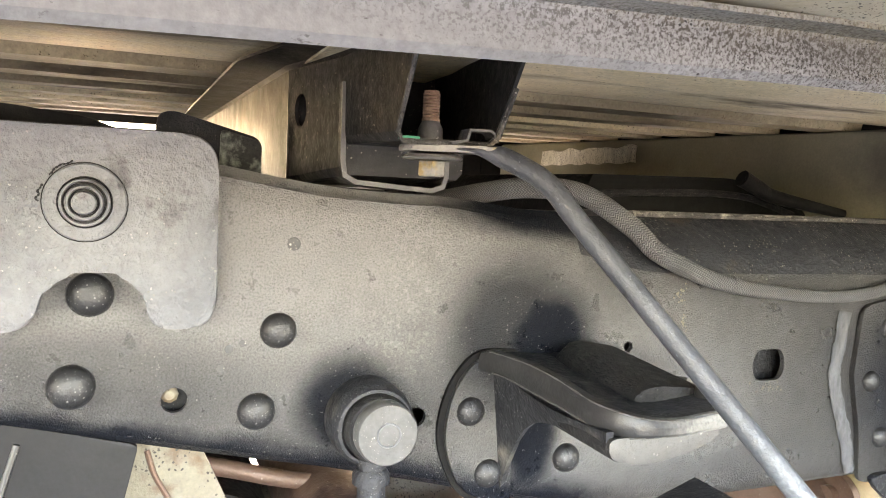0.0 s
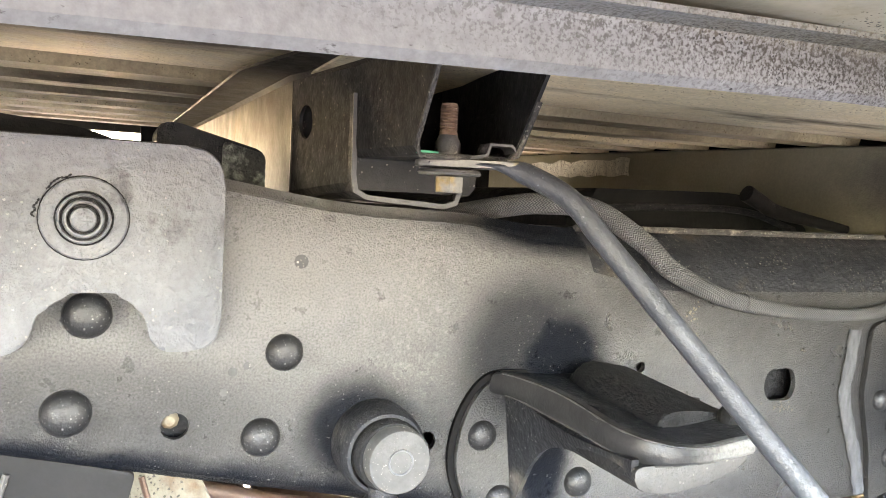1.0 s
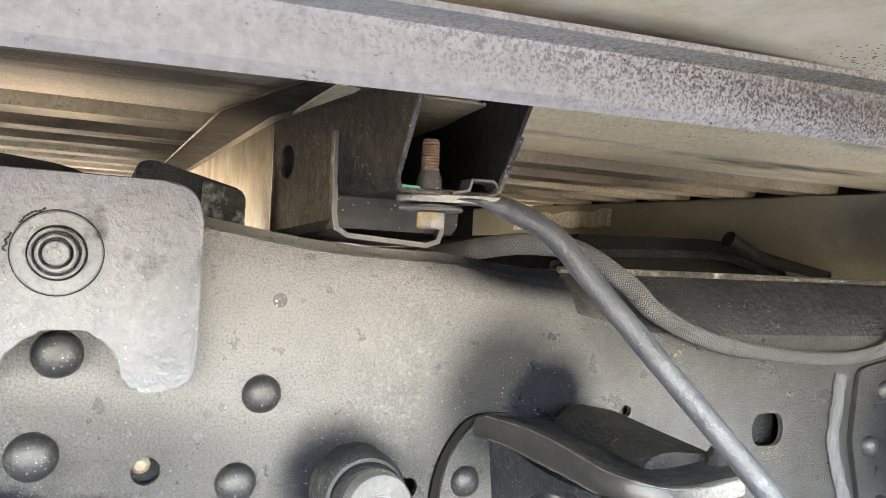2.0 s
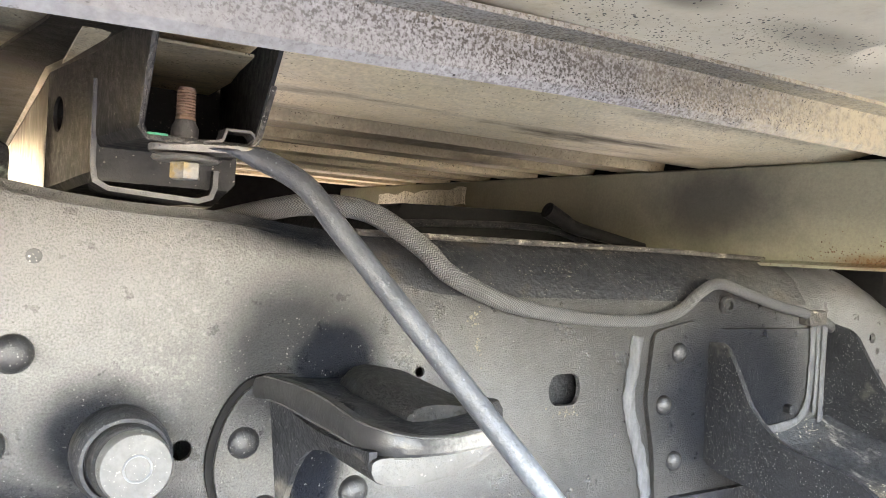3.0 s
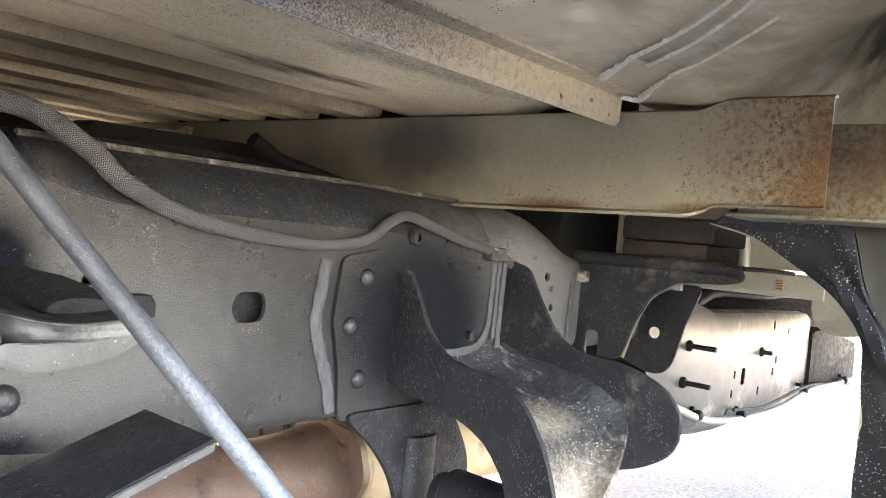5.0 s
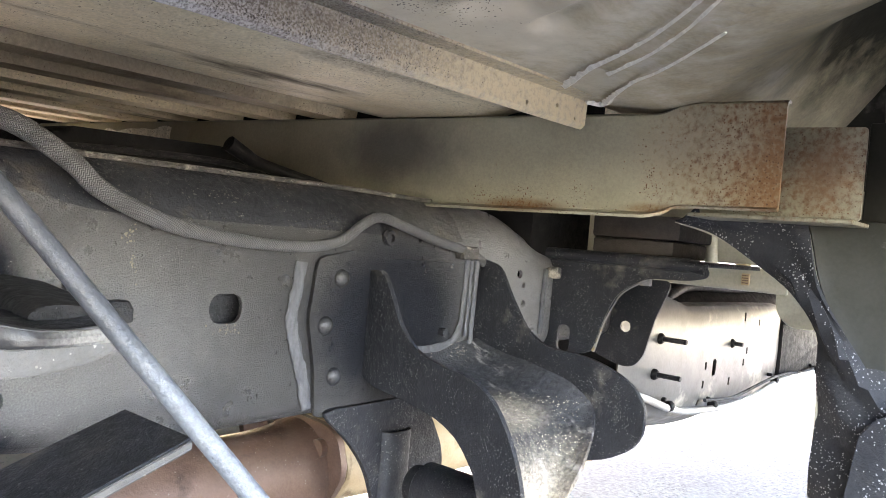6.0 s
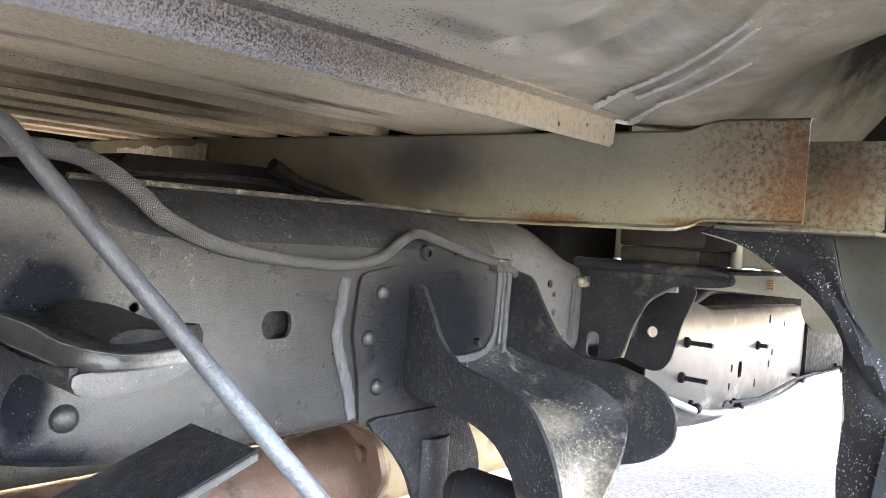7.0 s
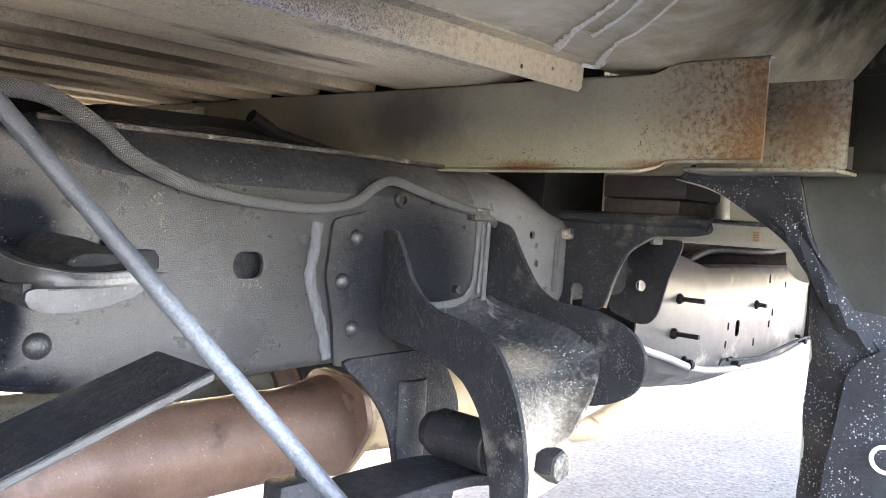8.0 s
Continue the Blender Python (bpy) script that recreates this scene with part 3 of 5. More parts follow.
part("hole_backing", box((0.562, RAIL_Y + 0.020, 0.588), (0.618, RAIL_Y + 0.026, 0.636), 0.002), RUBBER, rail, "dirty plate behind the slot")
DOME = [(0.0, -0.0088), (0.004, -0.0085), (0.0072, -0.0073), (0.0098, -0.0053), (0.0114, -0.0028), (0.0120, 0.0), (0.0121, 0.003)]
rivet_mesh = finish(new("rivet", bpy.data.meshes.new("rivet")), lathe(DOME, (0, 0, 0), "y", 24), RIVET_PAINT, 60)
first_rivet = [rivet_mesh]


def rivet(parent, x, z, y=RAIL_Y, size=1.0, name="rivet"):
    ob = first_rivet.pop() if first_rivet else new(name, rivet_mesh.data)
    ob.parent = parent
    base = parent.location if parent.parent is None else Vector((0, 0, 0))
    ob.matrix_parent_inverse = Matrix.Translation(base).inverted()
    ob.location, ob.scale = (x, y, z), (size, size, size)
    return ob


for x, z, size in ((0.173, 0.651, 1.0), (0.160, 0.5975, 1.03), (0.059, 0.6755, 1.14), (0.049, 0.619, 1.16), (0.396, 0.547, 0.95)):
    rivet(rail, x, z, size=size)

part("hole_plate", box((0.088, RAIL_Y + 0.014, 0.588), (0.130, RAIL_Y + 0.018, 0.628), 0.001), RUBBER, rail)
part("hole_dirt", lathe([(0.0058, 0.0), (0.0052, -0.002), (0.003, -0.0035), (0.0, -0.003)], (0.1058, RAIL_Y + 0.0075, 0.6098), "y", 9), GUSSET, rail, "pale dirt in the drain hole")

# ---- mounting plate beside the axle arch ----
plate = thing("mounting_plate", (0.06, 0.545, 0.66), "grey-black flat steel plate bolted on the rail", "plate")
outline = rounded([(-0.25, 0.778), (0.131, 0.775), (0.131, 0.657), (0.094, 0.657), (0.086, 0.691), (0.038, 0.691), (0.028, 0.657), (-0.25, 0.657)], [0, 0.022, 0.02, 0.01, 0.03, 0.03, 0.012, 0], 7)
part("plate_body", prism(outline, "y", 0.540, 0.5585, 0.002), PLATE_PAINT, plate)
def grown(poly, d):
    """The polygon grown outwards by about d."""
    c = sum((Vector(p) for p in poly), Vector((0, 0))) / len(poly)
    return [Vector(p) + (Vector(p) - c).normalized() * d for p in poly]
# Black outline grown past the plate stands for its shadow gap.
part("edge_shade", prism(grown(outline, 0.0016), "y", 0.553, 0.5594, 0.0), RUBBER, plate, "thin black outline standing for the shadow gap")
part("washer", lathe([(0.0225, 0.0), (0.0225, -0.0015), (0.0215, -0.0025), (0.012, -0.0025)], (0.057, 0.5395, 0.732), "y", 40), PLATE_PAINT, plate, "flat round washer")
part("washer_groove", lathe([(0.0226, -0.0002), (0.0229, -0.0008), (0.0232, -0.0002)], (0.057, 0.5395, 0.732), "y", 40, None, False), RUBBER, plate)
C = (0.057, 0.537, 0.732)
nut = part("flange_nut", lathe([(0.0138, 0.0), (0.0138, -0.0040), (0.0130, -0.0050), (0.0122, -0.0050), (0.0118, -0.0030)], C, "y", 36, None, False), PLATE_PAINT, plate, "grey round flange nut")
part("nut_groove", lathe([(0.0138, 0.0), (0.0146, -0.0009), (0.0150, 0.0)], C, "y", 36, None, False), RUBBER, nut)
part("thread_gap", lathe([(0.0121, -0.0030), (0.0, -0.0030)], C, "y", 36, None, False), RUBBER, nut)
part("sleeve", lathe([(0.0104, -0.0020), (0.0104, -0.0085), (0.0096, -0.0095), (0.0084, -0.0095), (0.0080, -0.0060)], C, "y", 32, None, False), PLATE_PAINT, nut)
part("sleeve_gap", lathe([(0.0083, -0.0064), (0.0, -0.0064)], C, "y", 32, None, False), RUBBER, nut)
part("stud", lathe([(0.0066, -0.004), (0.0066, -0.0118), (0.0060, -0.0128), (0.0, -0.0128)], C, "y", 24), PLATE_PAINT, nut)
crumbs = random.Random(12)
for a0, a1, off in ((1.85, 2.5, 0.0243), (2.75, 3.15, 0.0250)):
    pts = [(C[0] + math.cos(a) * (off + crumbs.uniform(-0.001, 0.001)), 0.5398, C[2] + math.sin(a) * (off + crumbs.uniform(-0.001, 0.001))) for a in (a0 + (a1 - a0) * k / 7 for k in range(8))]
    part("cracked_sealer", tube(curve_through(pts, 4), lambda t: 0.0003 + 0.0004 * math.sin(t * 23) ** 2, 8), RUBBER, plate, "cracked black sealer round the washer")

arch = thing("rail_flange", (0.0, 0.64, 0.72), "black raised flange behind the mounting plate", "flange")
part("raised_edge", prism(rounded([(-0.5, 0.70), (-0.5, 0.812), (0.01, 0.790), (0.055, 0.785), (0.092, 0.772), (0.092, 0.70)], 0.01), "y", 0.605, 0.66, 0.004), DARK_VOID, arch)
pad = thing("rubber_mount", (0.13, 0.65, 0.75), "black rubber body mount with worn grey end", "mount")
part("block", prism(rounded([(0.095, 0.745), (0.097, 0.793), (0.108, 0.795), (0.168, 0.779), (0.168, 0.745)], 0.006), "y", 0.625, 0.70, 0.003), RUBBER, pad)
part("worn_end", prism(rounded([(0.138, 0.748), (0.139, 0.7845), (0.1675, 0.777), (0.1675, 0.748)], 0.004), "y", 0.6215, 0.6246, 0.001), MOTTLED, pad, "mottled grey worn end")

# ---- stabiliser link end ----
link_end = thing("stabiliser_link", (0.24, 0.53, 0.5), "black stabiliser link joint bolted to the rail", "link joint")
part("housing", lathe([(0.0285, 0.0), (0.0285, -0.018), (0.0275, -0.026), (0.0255, -0.029), (0.0235, -0.0295), (0.022, -0.024)], (0.234, RAIL_Y, 0.590), "y", 40), BLACK_STEEL, link_end)
part("seal_ring", lathe([(0.0228, -0.020), (0.0228, -0.0345), (0.0215, -0.0365), (0.019, -0.0365)], (0.2355, RAIL_Y, 0.590), "y", 40), RUBBER, link_end, "black rubber seal ring")
cap = part("end_cap", lathe([(0.0208, -0.028), (0.0208, -0.0445), (0.0195, -0.0465), (0.0, -0.0465)], (0.237, RAIL_Y, 0.590), "y", 40), STOP_STEEL, link_end, "flat grey steel cap")
part("cap_mark", lathe([(0.0070, 0.0), (0.0074, -0.0008), (0.0080, -0.0008), (0.0084, 0.0)], (0.2375, 0.5133, 0.590), "y", 24, None, False), PLATE_PAINT, cap)
part("stem", tube([(0.232, 0.532, 0.572), (0.2325, 0.532, 0.55), (0.233, 0.532, 0.36)], 0.0095, 16), BLACK_STEEL, link_end)
part("collar", lathe([(0.0125, 0.0), (0.0125, 0.006), (0.010, 0.010)], (0.232, 0.532, 0.553), "z", 24), BLACK_STEEL, link_end)

# ---- helper-spring stop ----
stop = thing("spring_stop", (0.35, 0.5, 0.6), "black stamped steel spring stop bracket riveted to the rail", "bracket")
outline = rounded([(0.290, 0.570), (0.297, 0.606), (0.314, 0.630), (0.345, 0.630), (0.345, 0.520), (0.306, 0.528)], [0.03, 0.02, 0.014, 0.004, 0.004, 0.02], 6)
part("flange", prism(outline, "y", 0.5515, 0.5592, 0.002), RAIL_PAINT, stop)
# Wider black outline paints in the shade at the flange's rim.
part("edge_shade", prism(grown(outline, 0.0050), "y", 0.5560, 0.5596, 0.0), DARK_VOID, stop, "thick black outline standing for the shaded edge")
for x, z in ((0.3105, 0.5905), (0.3265, 0.5435)):
    rivet(stop, x, z, 0.5535, 0.93)
# the side wall leans out from the flange to the shelf
rows = []
for i in range(13):
    t = i / 12
    y = 0.556 - 0.136 * t
    x = 0.331 + 0.012 * math.sin(t * math.pi * 0.5)
    top = 0.624 - 0.010 * t - 0.006 * math.sin(t * math.pi)
    low = top - (0.090 * (1 - t) ** 5 + 0.010)
    rows.append([(x + 0.010 * (1 - k / 5) * (1 - t), y, low + (top - low) * k / 5) for k in range(6)])
part("side_wall", sheet(rows, 0.005), BLACK_STEEL, stop)
rows = []
for i in range(15):
    t = i / 14
    x = 0.336 + 0.084 * t
    front = 0.417 + 0.006 * math.sin(t * math.pi) * -1 + max(0.0, 0.362 - x) * 2.2
    dip = 0.004 * math.sin(t * math.pi)
    z = 0.626 - dip
    rows.append([(x - 0.004, 0.558, z + 0.008), (x - 0.002, 0.51, z + 0.002), (x, 0.45, z), (x, front + 0.006, z), (x, front + 0.0015, z - 0.002), (x, front, z - 0.005), (x, front, z - 0.011)])
part("shelf", sheet(rows, 0.005), BLACK_STEEL, stop)
outline = rounded([(0.337, 0.6105), (0.420, 0.613), (0.412, 0.605), (0.39, 0.5975), (0.365, 0.594), (0.34, 0.597)], 0.008, 5)
contact = part("contact_pad", prism(outline, "y", 0.4165, 0.53, 0.002), BARE_EDGE, stop, "pale worn contact pad, its other faces blackened as shade")
# All faces but the front turn black: their shade, put into the colour.
contact.data.materials.append(RUBBER)
for f in contact.data.polygons:
    f.material_index = 0 if f.normal.y < -0.6 else 1
edge = curve_through([(0.316, 0.5515, 0.6265), (0.321, 0.540, 0.628), (0.328, 0.515, 0.627), (0.335, 0.475, 0.6235), (0.341, 0.437, 0.6185), (0.352, 0.4175, 0.6165), (0.38, 0.4115, 0.6155), (0.42, 0.415, 0.6175)], 8)
rows, tops, lows = [], [], []
for i, p in enumerate(edge):
    t = i / (len(edge) - 1)
    way = edge[min(i + 1, len(edge) - 1)] - edge[max(i - 1, 0)]
    out = Vector((-abs(way.y), -abs(way.x), 0)).normalized()
    h = 0.0042 + 0.0036 * math.sin(math.pi * min(1.0, 0.15 + t * 0.95)) + 0.0004 * math.sin(t * 21)
    rows.append([p + out * b + Vector((0, 0, c)) for b, c in ((-0.005, h + 0.0016), (-0.001, h + 0.0012), (0.0004, h), (0.0018, h * 0.3), (0.0016, -h * 0.6), (0.0004, -h), (-0.004, -h - 0.0004))])
    tops.append(p + out * 0.0002 + Vector((0, 0, h + 0.0006)))
    lows.append(p + out * 0.0008 + Vector((0, 0, -h)))
lip = part("rolled_edge", sheet(rows, 0.002), LIP_STEEL, stop, "dark rolled edge, worn and painted as lit along the front", 24)
# Thin pale tubes stand for the worn edge and its highlight.
for run in (tops[6:], lows[8:44]):
    part("pale_line", tube(run, lambda t: 0.00045 + 0.0002 * math.sin(t * 60) + 0.00012 * math.sin(t * 171), 6), BARE_EDGE, lip, "bare line and highlight along the rolled edge")
bump_block = thing("rubber_bumper", (0.41, 0.48, 0.63), "black rubber bumper on the spring stop shelf", "bumper")
block = prism(rounded([(0.372, 0.623), (0.378, 0.638), (0.392, 0.642), (0.425, 0.636), (0.437, 0.628), (0.435, 0.621)], 0.006), "y", 0.445, 0.545, 0.004)
for v in block.verts:
    if v.co.y < 0.47:
        v.co.z = 0.622 + (v.co.z - 0.622) * 0.5
part("block", block, RUBBER, bump_block)
part("nub", lathe([(0.010, 0.0), (0.010, 0.008), (0.007, 0.013), (0.0, 0.014)], (0.425, 0.437, 0.622), "z", 18), RUBBER, bump_block)

# ---- springs ----
def leaf(points, y0, y1, thick):
    """A flat spring leaf: a line in x and z, wide from y0 to y1."""
    rows = []
    for x, z in points:
        c = 0.0015
        rows.append([(x, y0, z - thick + c), (x, y0, z - c), (x, y0 + c, z), (x, y1 - c, z), (x, y1, z - c), (x, y1, z - thick + c), (x, y1 - c, z - thick), (x, y0 + c, z - thick)])
    own = sheet(rows, 0.0, closed=True)
    own.verts.ensure_lookup_table()
    own.faces.new([own.verts[i] for i in range(8)])
    own.faces.new([own.verts[len(own.verts) - 8 + i] for i in range(8)][::-1])
    return own


helper = thing("helper_leaf", (0.0, 0.45, 0.4), "flat black helper spring leaf with square end", "spring leaf")
part("leaf", leaf([(0.468 - 0.04 * i, 0.5475 - 0.0145 * i - 0.0001 * i * i) for i in range(24)], 0.407, 0.499, 0.009), BLACK_STEEL, helper)
part("worn_edge", leaf([(0.4675 - 0.04 * i, 0.5464 - 0.0145 * i - 0.0001 * i * i) for i in range(24)], 0.4058, 0.4075, 0.0068), BARE_EDGE, helper, "pale worn side edge")
main = thing("leaf_spring", (0.6, 0.45, 0.4), "black steel leaf spring with rolled eye in the hanger", "leaf spring")
EYE = (0.812, 0.425)
line = [(p.x, p.y) for p in curve_through([(0.815, 0.398, 0), (0.77, 0.4045, 0), (0.70, 0.4055, 0), (0.63, 0.403, 0), (0.57, 0.398, 0), (0.45, 0.382, 0), (0.2, 0.335, 0), (-0.1, 0.29, 0)], 4)]
part("main_leaf", leaf(line, 0.412, 0.495, 0.012), BLACK_STEEL, main)
part("second_leaf", leaf([(x, z - 0.0128) for x, z in line if x < 0.70], 0.412, 0.495, 0.011), BLACK_STEEL, main)
part("eye", lathe([(0.026, 0.412), (0.028, 0.414), (0.028, 0.493), (0.026, 0.495)], (EYE[0], 0, EYE[1]), "y", 30), BLACK_STEEL, main)
part("bushing", lathe([(0.019, 0.40), (0.021, 0.402), (0.021, 0.51), (0.019, 0.512)], (EYE[0], 0, EYE[1]), "y", 24), RUBBER, main, "black rubber bushing")
clamp = part("clamp", box((0.530, 0.402, 0.36), (0.582, 0.430, 0.447), 0.005), BLACK_STEEL, main, "spring leaf clamp")
part("clamp_bolt", lathe([(0.007, 0), (0.007, 0.008), (0.0, 0.009)], (0.562, 0.416, 0.4465), "z", 14), BLACK_STEEL, clamp)

def seam(points, r):
    """A flat, lumpy bead of weld and sealer along points on the rail."""
    own = tube(curve_through(points, 10), lambda t: r * (0.95 + 0.08 * math.sin(t * 37) + 0.05 * math.sin(t * 91 + 1)), 12)
    mean = sum(v.co.y for v in own.verts) / len(own.verts)
    for v in own.verts:
        v.co.y = mean + (v.co.y - mean) * 0.35
        v.co.x += 0.0004 * math.sin(v.co.z * 310) + 0.0003 * math.sin(v.co.z * 760)
    return own


# ---- spring hanger ----
hanger = thing("spring_hanger", (0.85, 0.5, 0.4), "black stamped spring hanger with mud splashes, riveted to the rail", "spring hanger")
outline = rounded([(0.690, 0.662), (0.74, 0.672), (0.775, 0.664), (0.945, 0.664), (0.945, 0.545), (0.80, 0.50), (0.70, 0.500), (0.695, 0.55), (0.683, 0.60)], 0.008, 4)
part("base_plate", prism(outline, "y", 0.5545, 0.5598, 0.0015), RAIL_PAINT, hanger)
for x, z in ((0.7215, 0.642), (0.7045, 0.594), (0.7215, 0.541)):
    rivet(hanger, x, z, 0.5558, 0.82)
side = [(0.566, 0.651), (0.536, 0.653), (0.520, 0.627), (0.498, 0.585), (0.462, 0.569), (0.414, 0.564), (0.382, 0.549), (0.357, 0.514), (0.341, 0.474), (0.332, 0.42), (0.335, 0.375),
        (0.372, 0.375), (0.378, 0.41), (0.388, 0.452), (0.404, 0.492), (0.442, 0.515), (0.497, 0.526), (0.540, 0.530), (0.566, 0.545)]
part("near_flange", prism(rounded(side, [0.004, 0.007] + [0.02] * 17, 3), "x", 0.762, 0.768, 0.0015), BLACK_STEEL, hanger)
far = [(0.560, 0.672), (0.526, 0.664), (0.506, 0.629), (0.478, 0.590), (0.447, 0.574), (0.395, 0.574), (0.350, 0.560), (0.326, 0.543), (0.318, 0.518), (0.326, 0.488), (0.36, 0.466), (0.42, 0.45), (0.50, 0.48), (0.560, 0.51)]
part("far_flange", prism(rounded(far, [0.004, 0.008] + [0.02] * 12, 3), "x", 0.952, 0.958, 0.0015), BLACK_STEEL, hanger)
# the web runs down the rail, out over the spring eye and down again
spine = curve_through([(0.5555, 0.566), (0.5535, 0.561), (0.547, 0.553), (0.532, 0.540), (0.495, 0.525), (0.44, 0.512), (0.402, 0.485), (0.384, 0.45), (0.378, 0.41), (0.376, 0.375)], 5)
spine = [(Vector((0, p[0], p[1]))) for p in [(q.x, q.y) for q in [Vector((a.x, a.y, 0)) for a in [Vector((*b, 0)) if len(b) == 2 else b for b in spine]]]]
reach = lambda z: 0.184 if z > 0.49 else 0.184 - 0.088 * min(1, (0.49 - z) / 0.07)
grow = lambda z: max(0.0, min(1.0, (0.575 - z) / 0.05))
rows = [[(0.768 + reach(p.z) * k / 10, p.y - (0.010 * (abs(k / 5 - 1)) ** 4 if k < 5 else 0.026 * grow(p.z) * (k / 5 - 1) ** 2.5), p.z + (0.010 * (abs(k / 5 - 1)) ** 4 if k < 5 else 0.030 * grow(p.z) * (k / 5 - 1) ** 2.5)) for k in range(11)] for p in spine]
part("web", sheet(rows, 0.005), WEB_STEEL, hanger, "mud-splashed pressed web")
inner = rounded([(0.700, 0.508), (0.745, 0.472), (0.775, 0.435), (0.792, 0.39), (0.80, 0.30), (0.90, 0.30), (0.90, 0.44), (0.87, 0.49), (0.84, 0.51)], 0.02, 4)
part("inner_plate", prism(inner, "y", 0.548, 0.5545, 0.002), BLACK_STEEL, hanger)
rows = [[(0.815 + 0.022 * math.cos(a), 0.5475 - 0.010 * math.sin(a), z) for a in (math.pi * k / 8 for k in range(9))] for z in (0.30, 0.38, 0.44, 0.475)]
part("pressed_rib", sheet(rows, 0.003), BLACK_STEEL, hanger)
bolt = part("pivot_bolt", hex_head((0.850, 0.372, 0.415), "y", 0.0185, -0.018, 0.004, 0.35, 0.0015), BLACK_STEEL, hanger, "large hex head pivot bolt")
part("bolt_face", lathe([(0.0145, -0.0185), (0.0145, -0.0205), (0.0, -0.0205)], (0.850, 0.372, 0.415), "y", 24), MUDDY_STEEL, bolt)
for name, pts, r in (("weld_seam", [(0.671, 0.559, 0.657), (0.668, 0.558, 0.63), (0.664, 0.558, 0.60), (0.672, 0.558, 0.572), (0.684, 0.558, 0.54), (0.692, 0.559, 0.510)], 0.0072),
                     ("weld_seam", [(0.922, 0.5535, 0.667), (0.921, 0.5535, 0.62), (0.917, 0.552, 0.588), (0.905, 0.550, 0.572), (0.882, 0.550, 0.564), (0.84, 0.551, 0.562), (0.80, 0.552, 0.565), (0.776, 0.553, 0.570)], 0.0048),
                     ("weld_seam", [(0.931, 0.553, 0.668), (0.930, 0.552, 0.61), (0.927, 0.549, 0.575)], 0.0036), ("weld_seam", [(0.940, 0.552, 0.668), (0.938, 0.551, 0.61), (0.935, 0.547, 0.558)], 0.0044)):
    part(name, seam(pts, r), WELD, hanger, "pale smeared weld seam", 60)
small = part("small_nut", lathe([(0.0085, 0), (0.0085, -0.003), (0.005, -0.003), (0.005, -0.012), (0.0, -0.0125)], (0.885, 0.5585, 0.581), "y", 18), BLACK_STEEL, hanger)
part("ring_nut", lathe([(0.009, 0), (0.009, -0.004), (0.0075, -0.006), (0.0045, -0.006), (0.0045, -0.002)], (0.789, 0.5595, 0.687), "y", 20), RAIL_PAINT, hanger)

# ---- braided hose ----
hose = thing("braided_hose", (0.6, 0.55, 0.66), "grey woven braided hose clipped along the rail", "hose")
path = [(0.30, 0.66, 0.735), (0.335, 0.60, 0.748), (0.36, 0.575, 0.753), (0.40, 0.565, 0.750), (0.440, 0.556, 0.727), (0.463, 0.553, 0.708), (0.502, 0.552, 0.691), (0.54, 0.551, 0.6815), (0.60, 0.551, 0.674),
        (0.664, 0.551, 0.672), (0.712, 0.551, 0.680), (0.742, 0.551, 0.699), (0.767, 0.551, 0.708), (0.806, 0.551, 0.700), (0.859, 0.551, 0.688), (0.915, 0.551, 0.678), (0.96, 0.553, 0.660), (0.985, 0.557, 0.61), (0.99, 0.57, 0.57)]
part("braid", tube(curve_through(path, 10), lambda t: 0.0080 if t < 0.25 else max(0.0054, 0.0080 - (t - 0.25) * 0.012), 18), BRAID, hose)
part("tape_band", tube([(0.535, 0.551, 0.6828), (0.541, 0.551, 0.6812)], 0.0074, 16), BRAID, hose, "worn tape band")
part("hose_clip", box((0.905, 0.545, 0.668), (0.935, 0.560, 0.684), 0.003), MUDDY_STEEL, hose)

# ---- support rod and its bolt ----
rod = thing("support_rod", (0.44, 0.23, 0.5), "blue-grey coated steel tube with flattened end, bolted under the sill", "rod")
o, d = Vector((0.3380, 0.4049, 0.70)), Vector((-0.1348, 0.1245, 0.20))
at = lambda z: o + d * ((z - 0.70) / d.z)
line = [(0.236, 0.492, 0.7725), (0.25, 0.488, 0.7725), (0.262, 0.480, 0.7725), (0.272, 0.470, 0.772), (0.283, 0.457, 0.768), tuple(at(0.755)), tuple(at(0.735)), tuple(at(0.70)), tuple(at(0.62)), tuple(at(0.54)), tuple(at(0.46)), tuple(at(0.38))]
part("tube", tube(curve_through(line, 8), 0.0062, 18, flat=(0.10, 2.0, 0.32, None)), ROD_COAT, rod)
blade = rounded([(0.232, 0.480), (0.228, 0.492), (0.236, 0.504), (0.256, 0.503), (0.275, 0.480), (0.288, 0.462), (0.276, 0.455), (0.258, 0.468)], 0.006, 4)
part("flattened_end", prism(blade, "z", 0.7705, 0.7745, 0.001), ZINC, rod, "flattened bright eye of the tube")
bolt = thing("sill_bolt", (0.249, 0.492, 0.76), "rusty threaded bolt with zinc hex head and washer", "bolt")
thread = []
for i in range(10):
    thread += [(0.0054, 0.012 + 0.0016 * i), (0.0047, 0.0128 + 0.0016 * i)]
part("sleeve", lathe([(0.0075, -0.006), (0.0075, 0.006), (0.0062, 0.0085), (0.0050, 0.0112)], (0.248, 0.490, 0.7785), "z", 18), BARE_EDGE, bolt, "grey bare lower thread")
part("thread", lathe([(0.0050, 0.010), (0.0056, 0.011)] + thread + [(0.0045, 0.0285), (0.0, 0.029)], (0.248, 0.490, 0.7785), "z", 18), RUSTY_THREAD, bolt)
part("hex_head", hex_head((0.249, 0.488, 0.757), "z", 0.0088, -0.001, 0.0085, 0.2, 0.001), ZINC, bolt, "zinc hex head")
